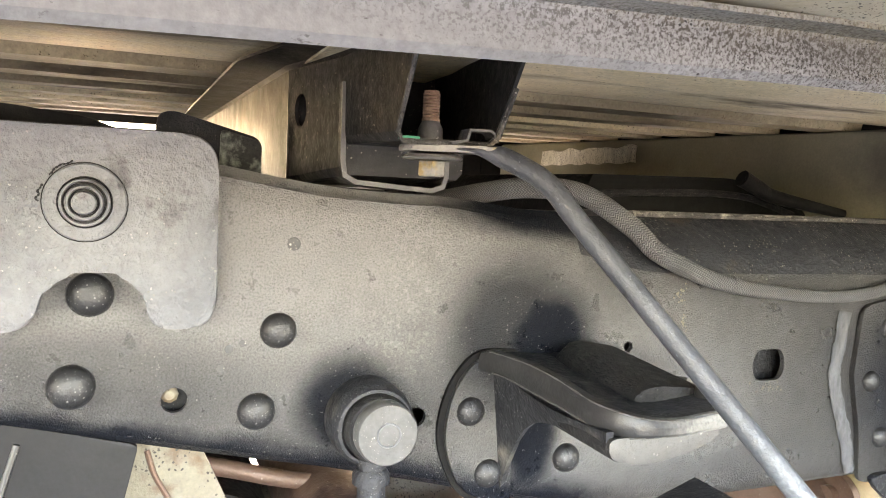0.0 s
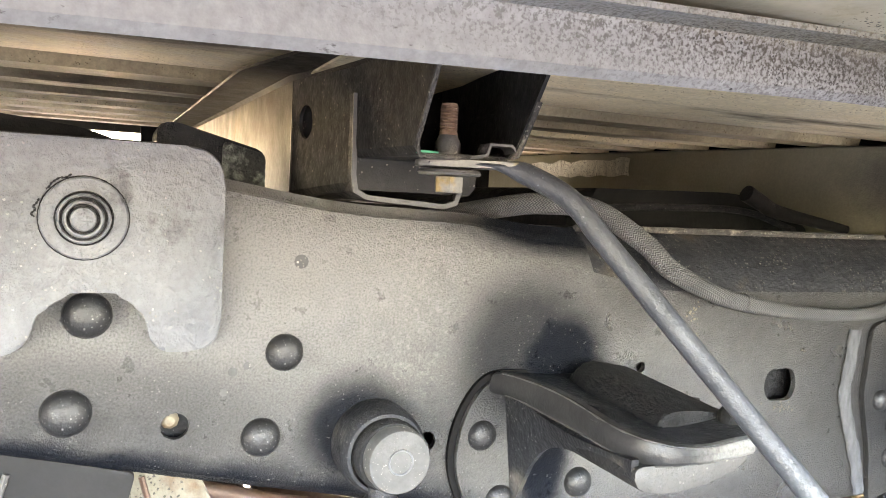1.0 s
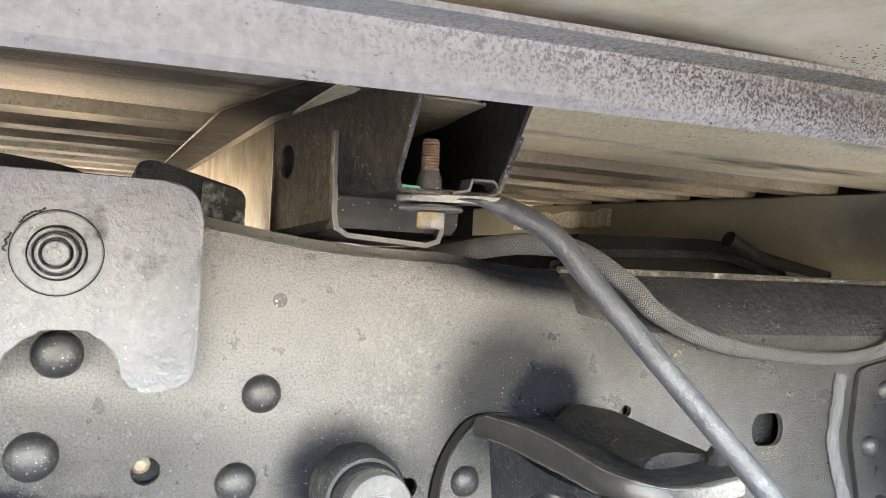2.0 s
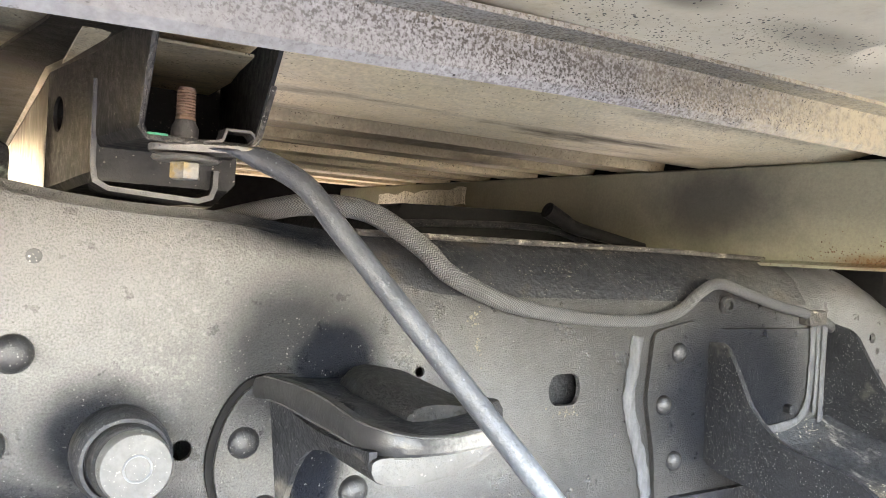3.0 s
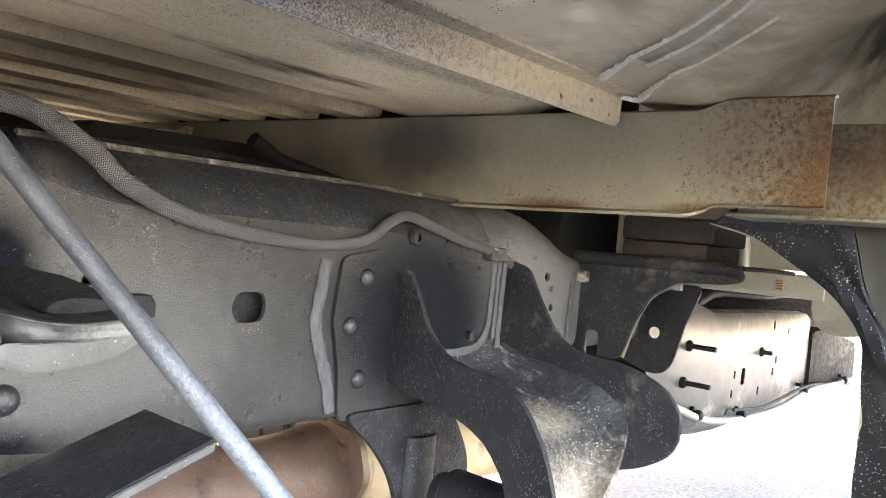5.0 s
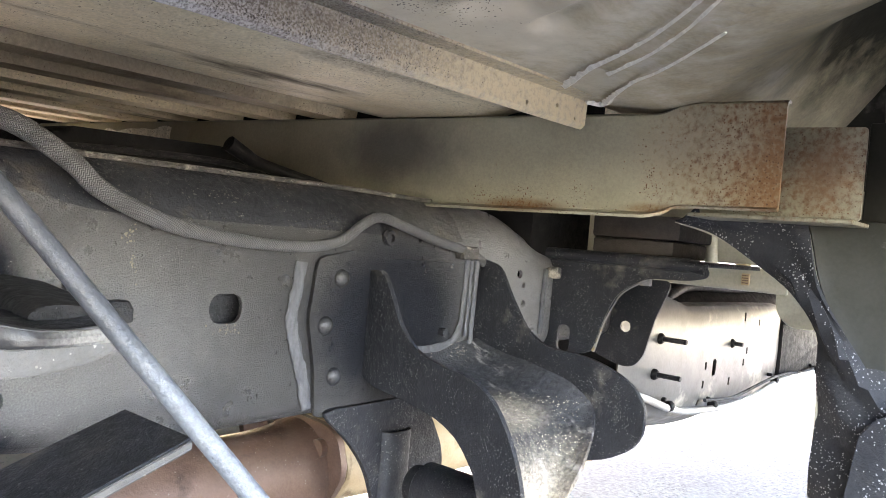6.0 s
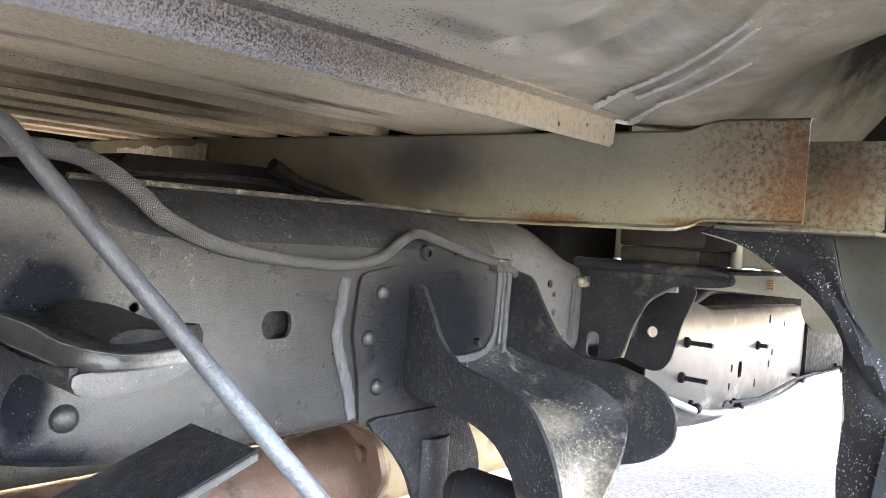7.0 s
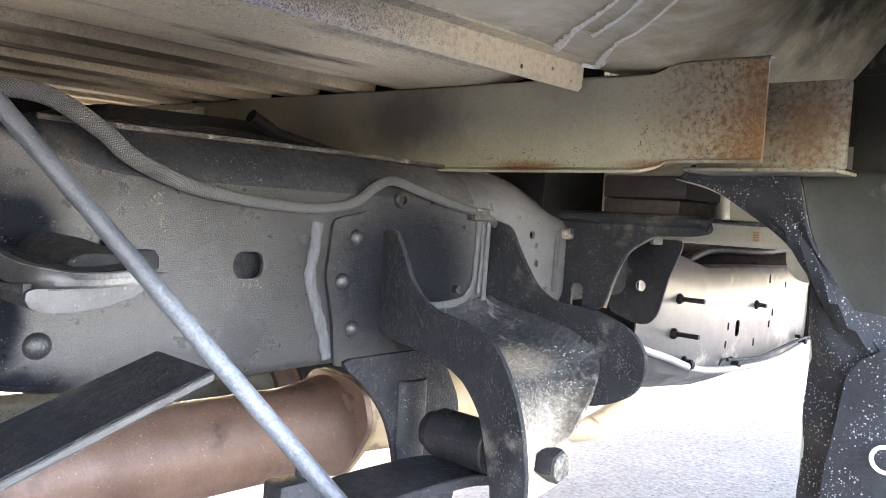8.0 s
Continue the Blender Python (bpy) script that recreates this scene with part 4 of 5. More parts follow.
part("washer", lathe([(0.0175, 0.0), (0.0185, 0.0012), (0.0175, 0.0028), (0.01, 0.004)], (0.249, 0.488, 0.766), "z", 30), ZINC, bolt)
part("clip_tab", sheet([[(0.254, y, 0.7765), (0.2635, y, 0.7785), (0.2655, y, 0.7848), (0.2795, y, 0.7850), (0.282, y, 0.7830), (0.2845, y, 0.7780)] for y in (0.470, 0.484)], 0.0015), BARE_EDGE, bolt, "folded steel clip", 20)

# ---- bed floor, cross sills ----
RISE = 0.021
lift = lambda y: 0.8385 + RISE * (y - 0.35)
floor = thing("bed_floor", (0.3, 1.0, 0.86), "corrugated steel truck bed floor seen from below, dusty", "bed floor", "", "structure")
edges = [(0.387, 0.028), (0.43, 0.028), (0.552, 0.0), (0.712, 0.0), (0.73, 0.050)]
y = 0.787
while y < 1.75:
    edges += [(y, 0.050), (y + 0.013, 0.0), (y + 0.061, 0.0), (y + 0.074, 0.050)]
    y += 0.138
rows = [[(-2.3 + 0.1 * i, a, lift(a) + b) for a, b in edges] for i in range(46)]
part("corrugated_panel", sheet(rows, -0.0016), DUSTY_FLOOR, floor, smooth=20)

beam = thing("cross_sill", (0.93, 0.8, 0.73), "grey-green galvanised cross sill with orange rust at its end", "cross sill")
low = lambda y: 0.733 + 0.004 * abs(y - 0.5)
rows = []
for y in [1.79 - 0.1 * i for i in range(14)] + [0.40, 0.34, 0.325] + [0.318 - 0.004 * i for i in range(12)] + [0.25, 0.22, 0.19]:
    bulge = max(0.0, min(1.0, (0.315 - y) / 0.035))
    bulge = bulge * bulge * (3 - 2 * bulge)
    x = 0.905 + 0.002 * bulge
    zt, zb = lift(y) - 0.0025 + 0.0105 * bulge, low(y) + 0.009 * bulge
    rows.append([(x + 0.055 - 0.043 * bulge, y, zt), (x + 0.006, y, zt), (x + 0.001, y, zt - 0.003), (x, y, zt - 0.008), (x, y, (zt + zb) / 2), (x, y, zb + 0.006), (x - 0.001, y, zb + 0.002), (x - 0.004, y, zb), (x - 0.016 * (1 - bulge), y, zb - 0.002), ])
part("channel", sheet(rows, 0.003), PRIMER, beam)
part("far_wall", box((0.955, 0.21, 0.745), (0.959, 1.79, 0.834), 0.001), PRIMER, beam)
# Added black strip stands in for the shade in the rib gaps.
part("gap_backing", box((0.944, 0.40, 0.80), (0.953, 1.79, 0.905), 0.001), DARK_VOID, beam, "black strip added to darken the gaps above the sill")
end = part("end_plate", prism(rounded([(0.143, 0.7415), (0.143, 0.831), (0.30, 0.834), (0.30, 0.7415)], 0.004), "x", 0.996, 1.000, 0.001), END_PLATE, beam, "rusty overlapping end plate")
part("end_flange", box((0.965, 0.142, 0.737), (1.03, 0.30, 0.741), 0.001), END_PLATE, beam)

sill = thing("cross_sill", (0.24, 0.8, 0.75), "cross sill with dusty pale side and black open end", "cross sill")
def hat(y, deep=0.0, slant=0.0):
    """The sill's open section; slant: how far its rim leans out towards the top."""
    k = min(1.0, max(0.0, (y - 0.472) / 0.178))
    a, b = 0.2215 - 0.030 * k, 0.2835 + 0.026 * k
    z, t = 0.7755 - deep, lift(y) - 0.002
    pts = [(a - 0.035, t), (a - 0.006, t - 0.001), (a - 0.001, t - 0.006), (a, z + 0.005), (a + 0.004, z), (b - 0.004, z), (b, z + 0.005), (b + 0.0006, (z + t) / 2), (b + 0.001, t - 0.006), (b + 0.001, t - 0.001)]
    return [(u, y - slant * (w - 0.7755), w) for u, w in pts[2:]]
end_part = part("end_channel", sheet([hat(0.474, 0, 0.74), hat(0.50, 0, 0.45), hat(0.549), hat(0.5515, 0.020), hat(0.58, 0.022), hat(0.63, 0.026), hat(0.650, 0.027)], 0.0022), BRACKET_BLACK, sill, "black painted open channel end", 30)
cut(end_part, [lathe([(0.012, -0.03), (0.012, 0.03)], (0.196, 0.625, 0.802), "x", 20)])
rows = [[(0.2215 - 0.030 * min(1.0, max(0.0, (y - 0.472) / 0.178)) + u, y, lift(y) - w) for u, w in ((-0.040, 0.0065), (-0.036, 0.0050), (-0.012, 0.0050), (-0.003, 0.0062), (0.0006, 0.0100))] for y in (0.44, 0.50, 0.56, 0.61, 0.65, 0.9, 1.3, 1.79)]
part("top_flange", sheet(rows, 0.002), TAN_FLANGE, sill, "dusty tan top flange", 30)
part("bright_rim", tube([Vector(p) + Vector((0, -0.0006, 0)) for p in hat(0.474, 0, 0.74)[:6]], 0.0016, 8), MUDDY_STEEL, sill, "bare pale rim")
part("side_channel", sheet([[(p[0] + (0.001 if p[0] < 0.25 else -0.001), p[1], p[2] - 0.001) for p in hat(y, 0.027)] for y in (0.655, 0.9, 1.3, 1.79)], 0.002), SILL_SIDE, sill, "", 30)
tray = thing("sill_bracket", (0.24, 0.56, 0.75), "black folded bracket between sill and rail", "bracket")
rows = []
for y in (0.546, 0.58, 0.75):
    rows.append([(0.2095, y, 0.815), (0.210, y, 0.765), (0.2115, y, 0.756), (0.218, y, 0.7525), (0.27, y, 0.749), (0.277, y, 0.7515), (0.279, y, 0.757), (0.279, y, 0.7675)])
part("folded_sheet", sheet(rows, 0.0025), BRACKET_BLACK, tray, smooth=30)
part("worn_edge", sheet([[(p[0], 0.5455, p[2]) for p in rows[0]], [(p[0], 0.5435, p[2]) for p in rows[0]]], 0.0032), BARE_EDGE, tray, "bare worn edge", 30)
part("inner_lid", box((0.195, 0.505, 0.834), (0.300, 0.66, 0.836), 0.0005), DUSTY_FLOOR, sill, "dusty floor sheet above the open end")
part("inner_back", box((0.1905, 0.6505, 0.752), (0.3115, 0.654, 0.8375), 0.0003), BRACKET_BLACK, sill)
part("paint_mark", box((0.2235, 0.4735, 0.7765), (0.236, 0.49, 0.7785), 0.0005), GREEN_PAINT, sill, "green paint mark")

# ---- bed side: sill flange and wheelhouse ----
bedside = thing("truck_bed", (0.4, 0.2, 0.85), "dusty grey underside of a truck bed with a hanging sill flange", "truck bed")
rows = []
for i in range(50):
    x = -2.3 + 3.183 * i / 49
    z = 0.8075 + 0.012 * min(1, max(0, (x - 0.0) / 0.45))
    rows.append([(x, 0.392, z + 0.001), (x, 0.388, z), (x, 0.3855, z + 0.0025), (x, 0.3850, z + 0.012), (x, 0.3845, z + 0.022), (x, 0.3825, z + 0.027), (x, 0.376, z + 0.0285), (x, 0.360, z + 0.028)])
part("bare_edge", tube([Vector(r[1]) + Vector((0, -0.0008, -0.0008)) for r in rows], lambda t: 0.0012 + 0.0004 * math.sin(t * 140) + 0.0003 * math.sin(t * 371), 8), SPLASH, bedside, "bare pale lower edge")
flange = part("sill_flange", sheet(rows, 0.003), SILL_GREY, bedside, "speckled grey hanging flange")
cut(flange, [disc((x, 0.385, z), r, "y", 0.02, 12) for x, z, r in ((0.828, 0.8315, 0.0022), (0.777, 0.8250, 0.0026), (0.862, 0.8240, 0.0016))])
RIBS = [[Vector((*p, 0)) for p in line] for line in (
    [(0.567, 0.104), (0.612, 0.145), (0.669, 0.203), (0.708, 0.251), (0.744, 0.300), (0.791, 0.351)],
    [(0.571, 0.090), (0.610, 0.130), (0.669, 0.181), (0.721, 0.235), (0.763, 0.291)],
    [(0.600, 0.075), (0.707, 0.182), (0.766, 0.244), (0.797, 0.287), (0.836, 0.327), (0.876, 0.359), (0.865, 0.372)],
    [(0.553, 0.143), (0.593, 0.183), (0.628, 0.235), (0.646, 0.278)],
    [(0.537, 0.171), (0.580, 0.217), (0.593, 0.255), (0.593, 0.297)])]
RIBS = [curve_through(line, 10) for line in RIBS]
ease = lambda t: max(0.0, min(1.0, t)) ** 2 * (3 - 2 * max(0.0, min(1.0, t)))


def house(x, y):
    """Height of the wheelhouse skin: flat under the sill, pressed with curved ribs, rising into the wheel arch."""
    z = 0.847 + 0.010 * max(0, 0.36 - y) + 0.012 * math.exp(-((x - 0.25) / 0.35) ** 2) * (0.36 - y) / 0.3
    z -= 0.008 * math.exp(-((x - 0.9) / 0.09) ** 2) * math.exp(-((y - 0.31) / 0.05) ** 2)
    beyond = 0.71 * (x - 0.667) - 0.70 * (y - 0.194) - 0.03
    z += 2.2 * max(0.0, min(beyond, 0.25)) ** 2 * ease((0.30 - y) / 0.16)
    if 0.4 < x < 0.98 and y > 0.0:
        p = Vector((x, y, 0))
        for line, deep, wide in zip(RIBS, (0.0042, 0.0036, 0.0030, -0.009, -0.010), (0.0055, 0.005, 0.004, 0.012, 0.015)):
            gap = min((p - q).length_squared for q in line)
            if gap < 9 * wide * wide:
                z -= deep * math.exp(-gap / wide ** 2)
    return z


xs = [-2.3 + 0.25 * i for i in range(6)] + [-0.8 + 0.04 * i for i in range(31)] + [0.4 + 0.0032 * i for i in range(1, 180)] + [0.98 + 0.02 * i for i in range(22)]
ys = [0.384 - 0.0036 * i for i in range(90)] + [0.06 - 0.014 * i for i in range(15)]
rows = [[(x, y, house(x, y)) for y in ys] for x in xs]
part("wheelhouse", sheet(rows, -0.002), WHEELHOUSE, bedside, "mud-stained smooth underside, painted darker for the shade in the arch", 60)
# Unseen skin, added and sized to block light from above.
part("outer_skin", sheet([[(-2.3, -0.140, 0.80), (-2.3, -0.15, 0.9), (-2.3, -0.15, 1.28)], [(1.4, -0.140, 0.80), (1.4, -0.15, 0.9), (1.4, -0.15, 1.28)]], 0.003), BODY_GREEN, bedside)
drip = random.Random(8)
# Pale strips stand for sealer drips and for highlights along the ribs.
for line, first, last in ((RIBS[0][6:], 0.0013, 0.0048), (RIBS[1][10:], 0.0011, 0.0024), (RIBS[2][8:], 0.0009, 0.0066)):
    rows, n = [], len(line)
    for i, p in enumerate(line):
        way = (line[min(i + 1, n - 1)] - line[max(i - 1, 0)]).normalized()
        out = Vector((way.y, -way.x, 0)) * (first + (last - first) * (i / n) ** 2) * drip.uniform(0.5, 1.3)
        rows.append([(q.x, q.y, house(q.x, q.y) - c) for q, c in ((p - out, 0.0022), (p, 0.0032), (p + out, 0.0022))])
    part("rib_streak", sheet(rows, 0.0006), SEALER, bedside, "pale strip for dried sealer and the rib's highlight", 60)

# ---- wheel liner and mud flap ----
liner = thing("wheel_liner", (1.05, 0.17, 0.5), "black stone-chipped plastic wheel liner", "wheel liner")
inner_edge = curve_through([(1.05, 0.35, 0.736), (1.05, 0.30, 0.722), (1.05, 0.25, 0.695), (1.05, 0.209, 0.666), (1.05, 0.183, 0.625), (1.05, 0.178, 0.56), (1.05, 0.178, 0.48), (1.05, 0.178, 0.40), (1.05, 0.178, 0.2)], 6)
outer_edge = curve_through([(1.04, 0.30, 0.752), (1.04, 0.24, 0.75), (1.035, 0.203, 0.745), (1.03, 0.180, 0.674), (1.03, 0.145, 0.611), (1.03, 0.095, 0.55), (1.03, 0.05, 0.50), (1.03, 0.04, 0.42), (1.03, 0.04, 0.2)], 6)
rows = [[a.lerp(b, k / 8) + Vector((-0.012 * math.sin(math.pi * k / 8) + 0.005 * math.sin(a.z * 60 + k), 0, 0.004 * math.sin(k * 2.1 + a.z * 45) * math.exp(-((a.z - 0.64) / 0.04) ** 2))) for k in range(9)] for a, b in zip(inner_edge, outer_edge)]
part("front_web", sheet(rows, 0.004), LINER, liner)
rows = [[a, a + Vector((0.012, 0.003, 0)), a + Vector((0.22, 0.01, 0.0))] for a in inner_edge]
part("inner_skin", sheet(rows, 0.003), CREAM, liner)
rows = [[p + Vector((0.002, 0.0, 0)), p + Vector((0.01, -0.012, 0)), p + Vector((0.012, -0.10, -0.01)), p + Vector((0.02, -0.16, -0.012))] for p in outer_edge[6:]]
part("side_panel", box((1.055, -0.13, 0.50), (1.060, 0.155, 0.845), 0.002), BODY_GREEN, liner, "grey-green painted side panel")
outer_panel = part("outer_panel", sheet(rows, 0.003), BODY_GREEN, liner, "grey-green painted panel edge")
outer_panel.data.materials.append(LINER)
for f in outer_panel.data.polygons:
    f.material_index = 1 if f.center.z < 0.60 else 0
flap = thing("mud_flap", (0.95, 0.06, 0.3), "black rubber mud flap with pale ring mark", "mud flap")
part("flap", prism(rounded([(0.147, 0.10), (0.142, 0.43), (0.126, 0.55), (0.08, 0.58), (-0.05, 0.58), (-0.05, 0.10)], 0.015), "x", 1.000, 1.008, 0.002), LINER, flap)
part("ring_mark", lathe([(0.010, 0.0), (0.010, -0.001), (0.014, -0.001), (0.014, 0.0)], (0.985, 0.083, 0.469), "x", 24, None, False), SPLASH, flap)

# ---- outrigger, cab and fuel tank shield ----
rig = thing("cab_outrigger", (1.2, 0.5, 0.55), "black pressed steel body mount outrigger with arched cutout", "bracket")
front = [(0.590, 0.683), (0.537, 0.688), (0.43, 0.688), (0.362, 0.690), (0.338, 0.684), (0.336, 0.670), (0.36, 0.664), (0.417, 0.662), (0.454, 0.638), (0.473, 0.601), (0.487, 0.555), (0.57, 0.53), (0.590, 0.565)]
sideplate = part("front_plate", prism(rounded(front, 0.012, 4), "x", 1.127, 1.132, 0.0015), BLACK_STEEL, rig)
cut(sideplate, [prism(rounded([(0.525, 0.548), (0.545, 0.548), (0.545, 0.585), (0.525, 0.585)], 0.009), "x", 1.10, 1.16)])
part("bare_rim", tube(curve_through([(1.1295, 0.418, 0.6615), (1.1295, 0.455, 0.637), (1.1295, 0.474, 0.600), (1.1295, 0.488, 0.555)], 8), 0.0026, 8), ZINC, rig, "bare bright rim")
back = [(0.59, 0.66), (0.524, 0.655), (0.462, 0.655), (0.470, 0.63), (0.484, 0.597), (0.499, 0.535), (0.515, 0.515), (0.54, 0.515), (0.59, 0.53)]
rear = part("rear_plate", prism(rounded(back, 0.012, 4), "x", 1.305, 1.309, 0.0015), BLACK_STEEL, rig)
cut(rear, [lathe([(0.009, 1.28), (0.009, 1.33)], (0, 0.533, 0.577), "x", 18)])
part("top_plate", box((1.127, 0.336, 0.683), (1.312, 0.59, 0.689), 0.002), BLACK_STEEL, rig)
part("rim_tube", tube([(1.125, 0.585, 0.683), (1.125, 0.36, 0.684), (1.128, 0.34, 0.680)], 0.0085, 12), BLACK_STEEL, rig)
clipb = part("clip_bolt", hex_head((1.216, 0.462, 0.660), "z", 0.009, -0.012, 0.0), ZINC, rig)
part("clip_washer", box((1.19, 0.435, 0.660), (1.25, 0.49, 0.664), 0.001), BARE_EDGE, rig)
part("bolt_tab", box((1.108, 0.545, 0.648), (1.126, 0.560, 0.664), 0.003), MUDDY_STEEL, rig)
part("weld_seam", seam([(1.105, 0.558, 0.66), (1.103, 0.558, 0.62), (1.102, 0.558, 0.57)], 0.006), WELD, rig)
mount = thing("body_mount", (1.2, 0.47, 0.69), "black layered rubber body mount", "mount")
part("lower_cushion", box((1.15, 0.395, 0.690), (1.26, 0.515, 0.712), 0.004), MOUNT_RUBBER, mount)
part("upper_cushion", box((1.155, 0.390, 0.713), (1.265, 0.520, 0.745), 0.004), MOUNT_RUBBER, mount)

cab = thing("truck_cab", (1.8, 0.4, 0.65), "cream painted cab underside with rear sill and brown tag", "truck cab")
part("rear_sill", prism(rounded([(1.35, 0.651), (1.35, 0.686), (1.46, 0.686), (1.46, 0.651)], 0.007), "y", 0.31, 1.9, 0.002), CREAM, cab)
part("rear_wall", box((1.362, 0.0, 0.690), (1.40, 1.9, 1.15), 0.004), CREAM, cab)
part("wall_bead", tube([(1.362, 0.428, 0.686), (1.362, 0.430, 0.72), (1.362, 0.445, 0.80)], 0.010, 14), CREAM, cab)
part("outer_sill", prism(rounded([(-0.13, 0.78), (-0.13, 0.90), (0.322, 0.90), (0.326, 0.63), (0.31, 0.606), (0.27, 0.606)], 0.014), "x", 1.356, 3.6, 0.004), CREAM, cab)
part("floor_pan", box((1.402, 0.33, 0.700), (3.6, 1.9, 0.74), 0.01), CREAM, cab)
part("rear_corner", box((1.35, -0.13, 0.785), (1.356, 0.0, 0.90), 0.002), CREAM, cab)
part("tag", box((1.3475, 0.363, 0.660), (1.3498, 0.375, 0.677), 0.0005), TAN, cab, "small brown tag")
for i in range(4):
    part("tag_line", box((1.3466, 0.3645, 0.6625 + 0.0036 * i), (1.3474, 0.3735, 0.6638 + 0.0036 * i), 0.0), EXHAUST, cab)
part("sill_step", box((1.352, 0.37, 0.6865), (1.37, 0.388, 0.6905), 0.001), TAN, cab)

# Near-black body added so the recess above the shield stays dark.
fuel_tank = thing("fuel_tank", (1.8, 0.9, 0.5), "near-black tank added behind the bright shield to darken the recess", "fuel tank")
part("tank_body", prism(rounded([(0.605, 0.40), (0.605, 0.585), (0.64, 0.628), (1.25, 0.64), (1.25, 0.36), (0.66, 0.36)], 0.03), "x", 1.43, 2.55, 0.02), DARK_VOID, fuel_tank)
part("strap", tube(curve_through([(1.50, 0.66, 0.632), (1.56, 0.60, 0.612), (1.62, 0.60, 0.622), (1.75, 0.62, 0.634), (1.95, 0.60, 0.632), (2.2, 0.63, 0.64)], 6), 0.010, 10), BRACKET_BLACK, fuel_tank, "rusty brown strap")

shield = thing("tank_shield", (1.8, 0.6, 0.36), "bright aluminised fuel tank shield with studs and slots", "tank shield")
SHIELD_TOP = [(1.40, 0.645), (1.50, 0.622), (1.61, 0.598), (1.85, 0.597), (2.17, 0.592)]
SHIELD_LOW = [(1.40, 0.405), (1.53, 0.383), (1.73, 0.366), (1.98, 0.378), (2.17, 0.380)]
rows = []
for i in range(41):
    x = 1.36 + 0.81 * i / 40
    t = i / 40
    z0, z1, bow = along(SHIELD_LOW, x), along(SHIELD_TOP, x), 0.012 * math.sin(math.pi * t) + 0.002 * math.sin(9 * t)
    rows.append([(x, 0.597, z1 + 0.004), (x, 0.578 - bow, z1), (x, 0.571 - bow, z1 - 0.012), (x, 0.570 - bow, (z0 + z1) / 2), (x, 0.572 - bow, z0 + 0.05), (x, 0.582 - bow, z0 + 0.018), (x, 0.60, z0), (x, 0.64, z0 - 0.018), (x, 0.75, z0 - 0.025), (x, 1.3, z0 - 0.025)])
body = part("shell", sheet(rows, 0.003), SHIELD, shield, smooth=50)
cut(body, [prism(rounded([(x - w, z - h), (x + w, z - h), (x + w, z + h), (x - w, z + h)], w * 0.9), "y", 0.53, 0.575) for x, z, w, h in
           ((1.750, 0.476, 0.010, 0.017), (1.905, 0.575, 0.005, 0.010), (1.93, 0.50, 0.0045, 0.008), (1.915, 0.475, 0.0045, 0.008), (1.705, 0.482, 0.0045, 0.008), (1.70, 0.445, 0.0045, 0.008), (1.84, 0.44, 0.0045, 0.009), (1.69, 0.41, 0.0045, 0.007), (2.0, 0.56, 0.004, 0.007))])
for x, z, n in ((1.492, 0.546, 0.055), (1.480, 0.483, 0.055), (1.838, 0.521, 0.03)):
    stud = part("stud", lathe([(0.0045, 0.0), (0.0045, -n), (0.0, -n)], (x, 0.565, z), "y", 12), RUBBER, shield, "dark threaded stud")
    part("stud_nut", lathe([(0.010, 0.0), (0.010, -0.008), (0.007, -0.012)], (x, 0.564, z), "y", 12), DARK_VOID, stud)
part("end_cap", prism(rounded([(2.176, 0.42), (2.176, 0.553), (2.30, 0.56), (2.56, 0.512), (2.56, 0.40)], 0.012), "y", 0.560, 1.2, 0.008), DARK_VOID, shield, "dark end cap")
lines = thing("fuel_line", (1.7, 0.56, 0.38), "pale fuel line with dark wire clipped along the tank shield", "fuel line")
part("pipe", tube(curve_through([(1.28, 0.556, 0.492), (1.36, 0.553, 0.466), (1.45, 0.549, 0.442), (1.525, 0.546, 0.420), (1.616, 0.545, 0.405), (1.79, 0.543, 0.396), (1.955, 0.543, 0.401), (2.084, 0.545, 0.415), (2.23, 0.548, 0.421), (2.52, 0.548, 0.418)], 8), 0.0068, 10), PALE_HOSE, lines)
part("wire", tube(curve_through([(1.687, 0.546, 0.418), (1.80, 0.543, 0.411), (1.875, 0.543, 0.413), (2.05, 0.542, 0.430), (2.20, 0.545, 0.432), (2.31, 0.547, 0.424), (2.5, 0.547, 0.433)], 8), 0.0035, 8), RUBBER, lines)
for x, z in ((1.525, 0.424), (1.73, 0.405), (2.10, 0.424), (2.42, 0.424)):
    part("pipe_clip", lathe([(0.0085, -0.007), (0.0100, -0.004), (0.0100, 0.004), (0.0085, 0.007)], (x, 0.546, z), "x", 10), DARK_VOID, lines)
    part("clip_pin", lathe([(0.004, 0.0), (0.004, -0.012), (0.0, -0.013)], (x, 0.565, z + 0.010), "y", 8), DARK_VOID, lines)

# ---- what shows above, behind and below the rail ----
tank = thing("vapour_canister", (0.65, 0.8, 0.6), "smooth black plastic tank behind the rail", "tank")
part("shell", prism(rounded([(0.48, 0.60), (0.50, 0.772), (0.72, 0.777), (0.82, 0.752), (0.88, 0.60)], 0.03, 6), "y", 0.76, 1.402, 0.02), DARK_VOID, tank)
part("lid_seam", tube(curve_through([(0.50, 0.757, 0.750), (0.60, 0.757, 0.756), (0.72, 0.757, 0.757), (0.80, 0.757, 0.738)], 6), 0.004, 8), RUBBER, tank, "raised moulded seam")
vent = thing("breather_hose", (0.7, 0.66, 0.74), "short black rubber breather hose", "hose")
part("hose_body", tube(curve_through([(0.672, 0.70, 0.775), (0.694, 0.70, 0.7655), (0.718, 0.70, 0.757), (0.80, 0.685, 0.742)], 6), lambda t: 0.009 - 0.004 * t, 12), DARK_VOID, vent)
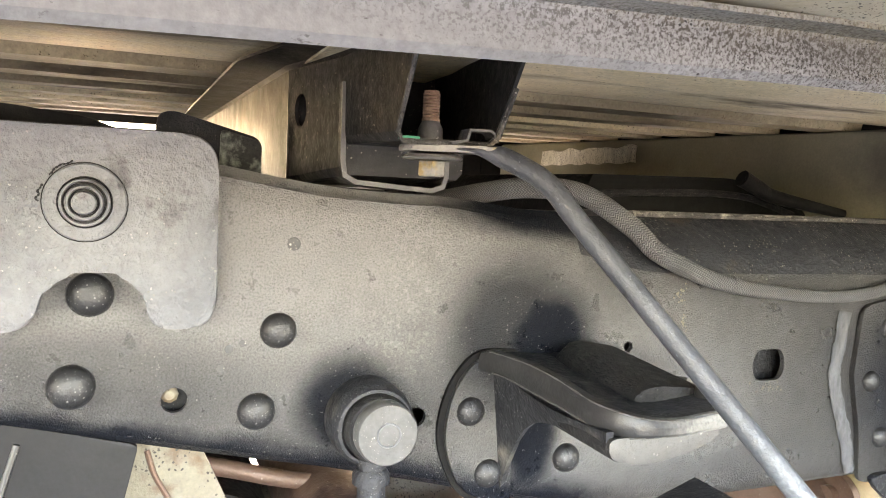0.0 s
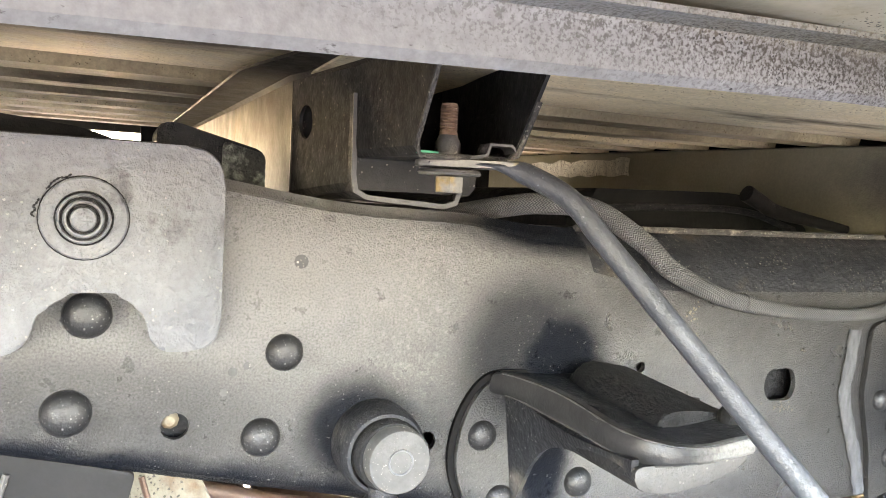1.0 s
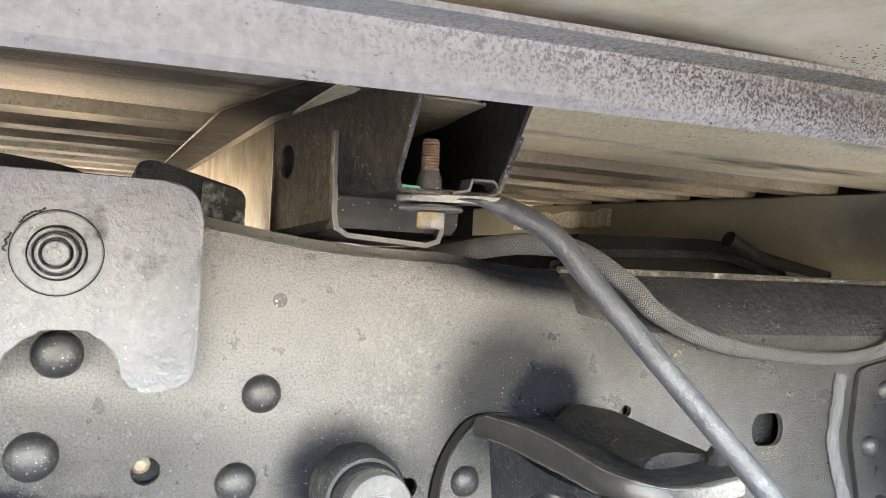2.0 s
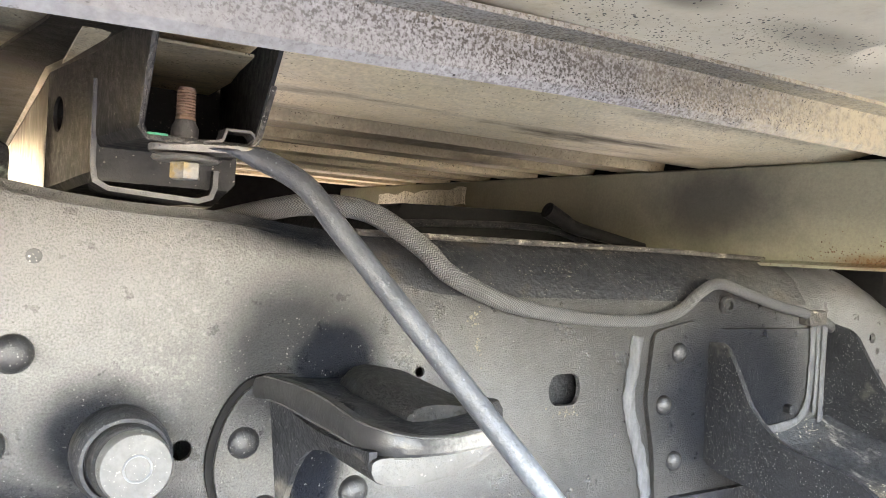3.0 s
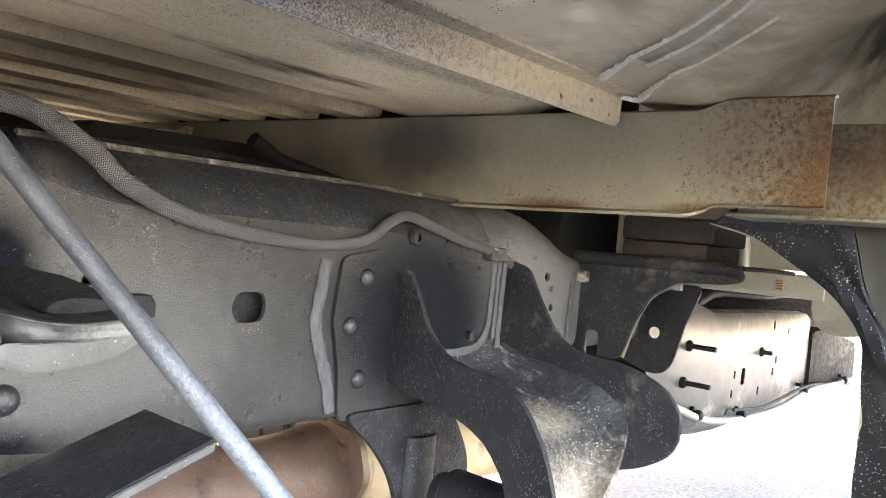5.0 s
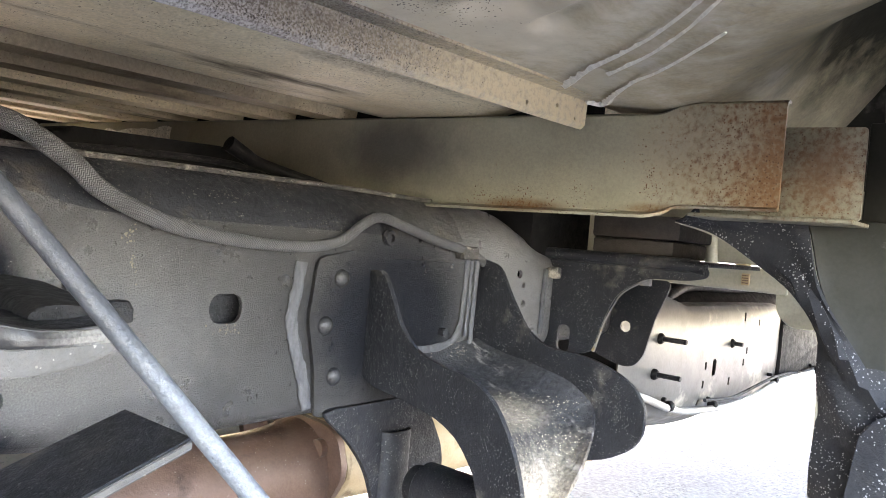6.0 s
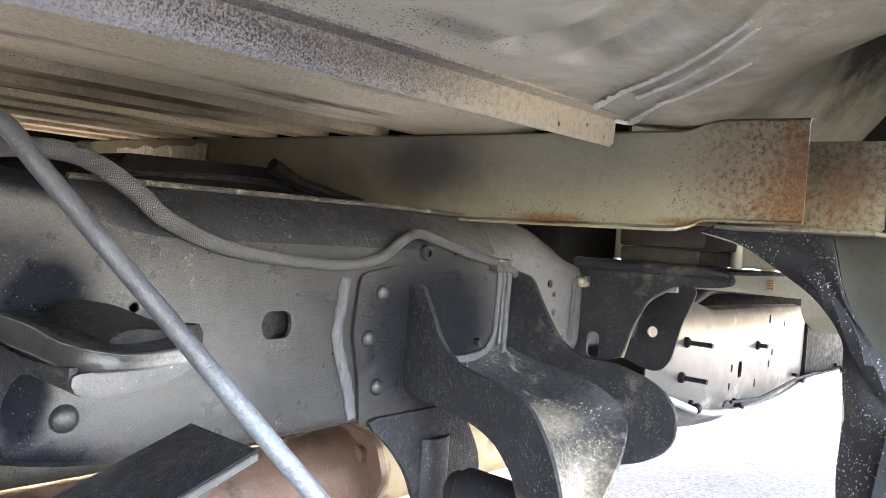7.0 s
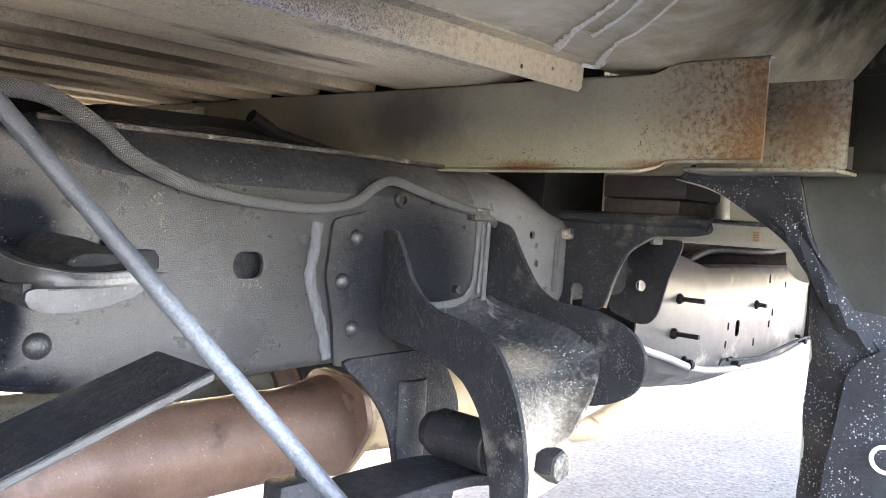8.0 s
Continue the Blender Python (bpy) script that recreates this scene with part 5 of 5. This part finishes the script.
patch = thing("galvanised_bracket", (0.8, 1.2, 0.8), "shiny galvanised patch on the cross sill", "bracket")
rows = [[(0.8995 - 0.0015 * math.sin(i * 1.9 + k), 1.22 + 0.35 * i / 24, 0.812 + 0.0017 * math.sin(i * 1.3) + (0.030 + 0.002 * math.sin(i * 0.9)) * k / 4) for k in range(5)] for i in range(25)]
part("patch", sheet(rows, 0.001), GALVANISED, patch)
can = thing("exhaust_can", (0.7, 0.8, 0.35), "brown heat-tinted exhaust canister with bolted flange", "exhaust")
part("can_body", lathe([(0.03, -0.4), (0.061, -0.38), (0.063, -0.2), (0.063, 0.80), (0.066, 0.84), (0.074, 0.885)], (0.0, 0.80, 0.351), "x", 48), EXHAUST, can)
part("flange_plate", prism(rounded([(0.835, 0.432), (0.740, 0.428), (0.716, 0.416), (0.700, 0.370), (0.724, 0.329), (0.762, 0.281), (0.86, 0.27), (0.90, 0.35)], 0.018), "x", 0.885, 0.895, 0.002), EXHAUST, can)
part("flange_plate", prism(rounded([(a + 0.001, b) for a, b in [(0.835, 0.432), (0.740, 0.428), (0.716, 0.416), (0.700, 0.370), (0.724, 0.329), (0.762, 0.281), (0.86, 0.27), (0.90, 0.35)]], 0.018), "x", 0.8965, 0.905, 0.002), TAN, can)
part("flange_bolt", lathe([(0.013, 0.0), (0.013, -0.010), (0.0, -0.011)], (0.885, 0.746, 0.396), "x", 16), EXHAUST, can)
part("outlet", lathe([(0.05, 0.906), (0.055, 1.0), (0.055, 1.5)], (0.0, 0.80, 0.352), "x", 32), TAN, can)
prop = thing("drive_shaft", (0.5, 0.95, 0.45), "dusty beige drive shaft behind the exhaust", "drive shaft")
part("shaft", tube([(-0.6, 0.97, 0.368), (0.885, 0.97, 0.368)], 0.040, 24), GUSSET, prop)
part("yoke", lathe([(0.030, 0.885), (0.044, 0.89), (0.044, 0.925), (0.050, 0.93)], (0.0, 0.97, 0.368), "x", 20), EXHAUST, prop, "rusty brown end yoke")
# Black tube added to cover the bright ground beyond the yoke.
part("dark_filler", tube([(0.93, 0.97, 0.372), (1.75, 0.97, 0.39)], 0.055, 24), BRACKET_BLACK, prop, "black tube added to darken the gap beyond the yoke")
strut = thing("shackle_bracket", (0.06, 0.62, 0.45), "dark grey bracket plate with pale edge below the rail", "bracket")
part("dark_plate", prism(rounded([(-0.16, 0.625), (0.015, 0.590), (0.088, 0.572), (0.060, 0.45), (-0.20, 0.45)], 0.004), "y", 0.585, 0.59, 0.001), STRUT_GREY, strut)
part("pale_edge", tube([(0.017, 0.584, 0.578), (-0.020, 0.584, 0.45)], 0.0022, 8), BARE_EDGE, strut, "bare pale edge")
gusset = thing("axle_gusset", (0.11, 0.66, 0.45), "cream dusty steel gusset with rust streak below the rail", "gusset")
part("plate", prism(rounded([(0.080, 0.56), (0.128, 0.555), (0.190, 0.42), (0.030, 0.42)], 0.004), "y", 0.655, 0.664, 0.0015), GUSSET, gusset)
part("rust_streak", tube(curve_through([(0.094, 0.655, 0.545), (0.100, 0.655, 0.525), (0.111, 0.655, 0.504), (0.125, 0.655, 0.47)], 6), 0.0022, 8), EXHAUST, gusset, "rusty weld streak")
cable = thing("brake_pipe", (0.2, 0.75, 0.48), "rusty brown brake pipe below the rail", "pipe")
part("pipe_body", tube(curve_through([(0.10, 0.75, 0.506), (0.16, 0.75, 0.492), (0.215, 0.75, 0.477), (0.30, 0.75, 0.46)], 6), 0.008, 12), EXHAUST, cable)
axle = thing("axle_tube", (0.2, 0.9, 0.4), "rusty brown axle tube", "axle")
part("tube_body", tube([(0.26, 0.62, 0.44), (0.26, 1.8, 0.44)], 0.045, 24), EXHAUST, axle)
# Dark body added where the bright ground would show below the rail.
part("housing", tube([(0.14, 0.74, 0.40), (0.14, 1.7, 0.40)], lambda t: 0.075 + 0.06 * math.exp(-((t - 0.35) / 0.15) ** 2), 28), BRACKET_BLACK, axle, "dark housing added behind the rail to hide the ground")
far_rail = thing("frame_rail", (0.5, 1.45, 0.5), "far black truck frame rail in shade", "frame rail")
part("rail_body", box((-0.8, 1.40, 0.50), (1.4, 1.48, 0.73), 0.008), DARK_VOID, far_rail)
# Far skin, dark walls and cover are added to block light.
part("side_skin", box((-2.3, 2.0, 0.87), (3.6, 2.01, 1.4), 0.003), BODY_GREEN, bedside)
for x0, x1, z1 in ((-2.3, -0.13, 0.90), (-0.13, 0.12, 0.80), (0.12, 0.48, 0.90), (0.48, 0.9, 0.90), (0.9, 3.6, 0.90)):
    part("blocking_wall", box((x0, 1.90, 0.12 if x1 < 0.5 else 0.50), (x1, 1.91, z1), 0.003), DARK_VOID, bedside)
part("blocking_cover", box((-2.3, -0.14, 1.2), (3.6, 2.0, 1.25), 0.003), BODY_GREEN, bedside)
# Near-black box added to close the bright gap between bed and cab.
cross = thing("cross_member", (1.2, 0.9, 0.7), "black frame cross member added to fill the gap below the bed", "cross member")
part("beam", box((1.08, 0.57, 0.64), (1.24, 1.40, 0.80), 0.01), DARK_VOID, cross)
# Tail and front panels are added to close the bed against light.
part("tail_panel", box((-2.32, -0.14, 0.45), (-2.3, 2.0, 1.25), 0.003), BODY_GREEN, bedside)
part("front_panel", box((1.32, 0.2, 0.80), (1.33, 1.98, 1.2), 0.002), BODY_GREEN, bedside)
tail = thing("exhaust_pipe", (1.6, 0.8, 0.25), "tan dusty exhaust pipe below the tank", "exhaust pipe")
part("pipe", tube(curve_through([(1.40, 0.80, 0.30), (1.5, 0.80, 0.250), (1.62, 0.80, 0.236), (1.78, 0.83, 0.262), (1.95, 0.9, 0.30)], 6), 0.026, 20), TAN, tail)
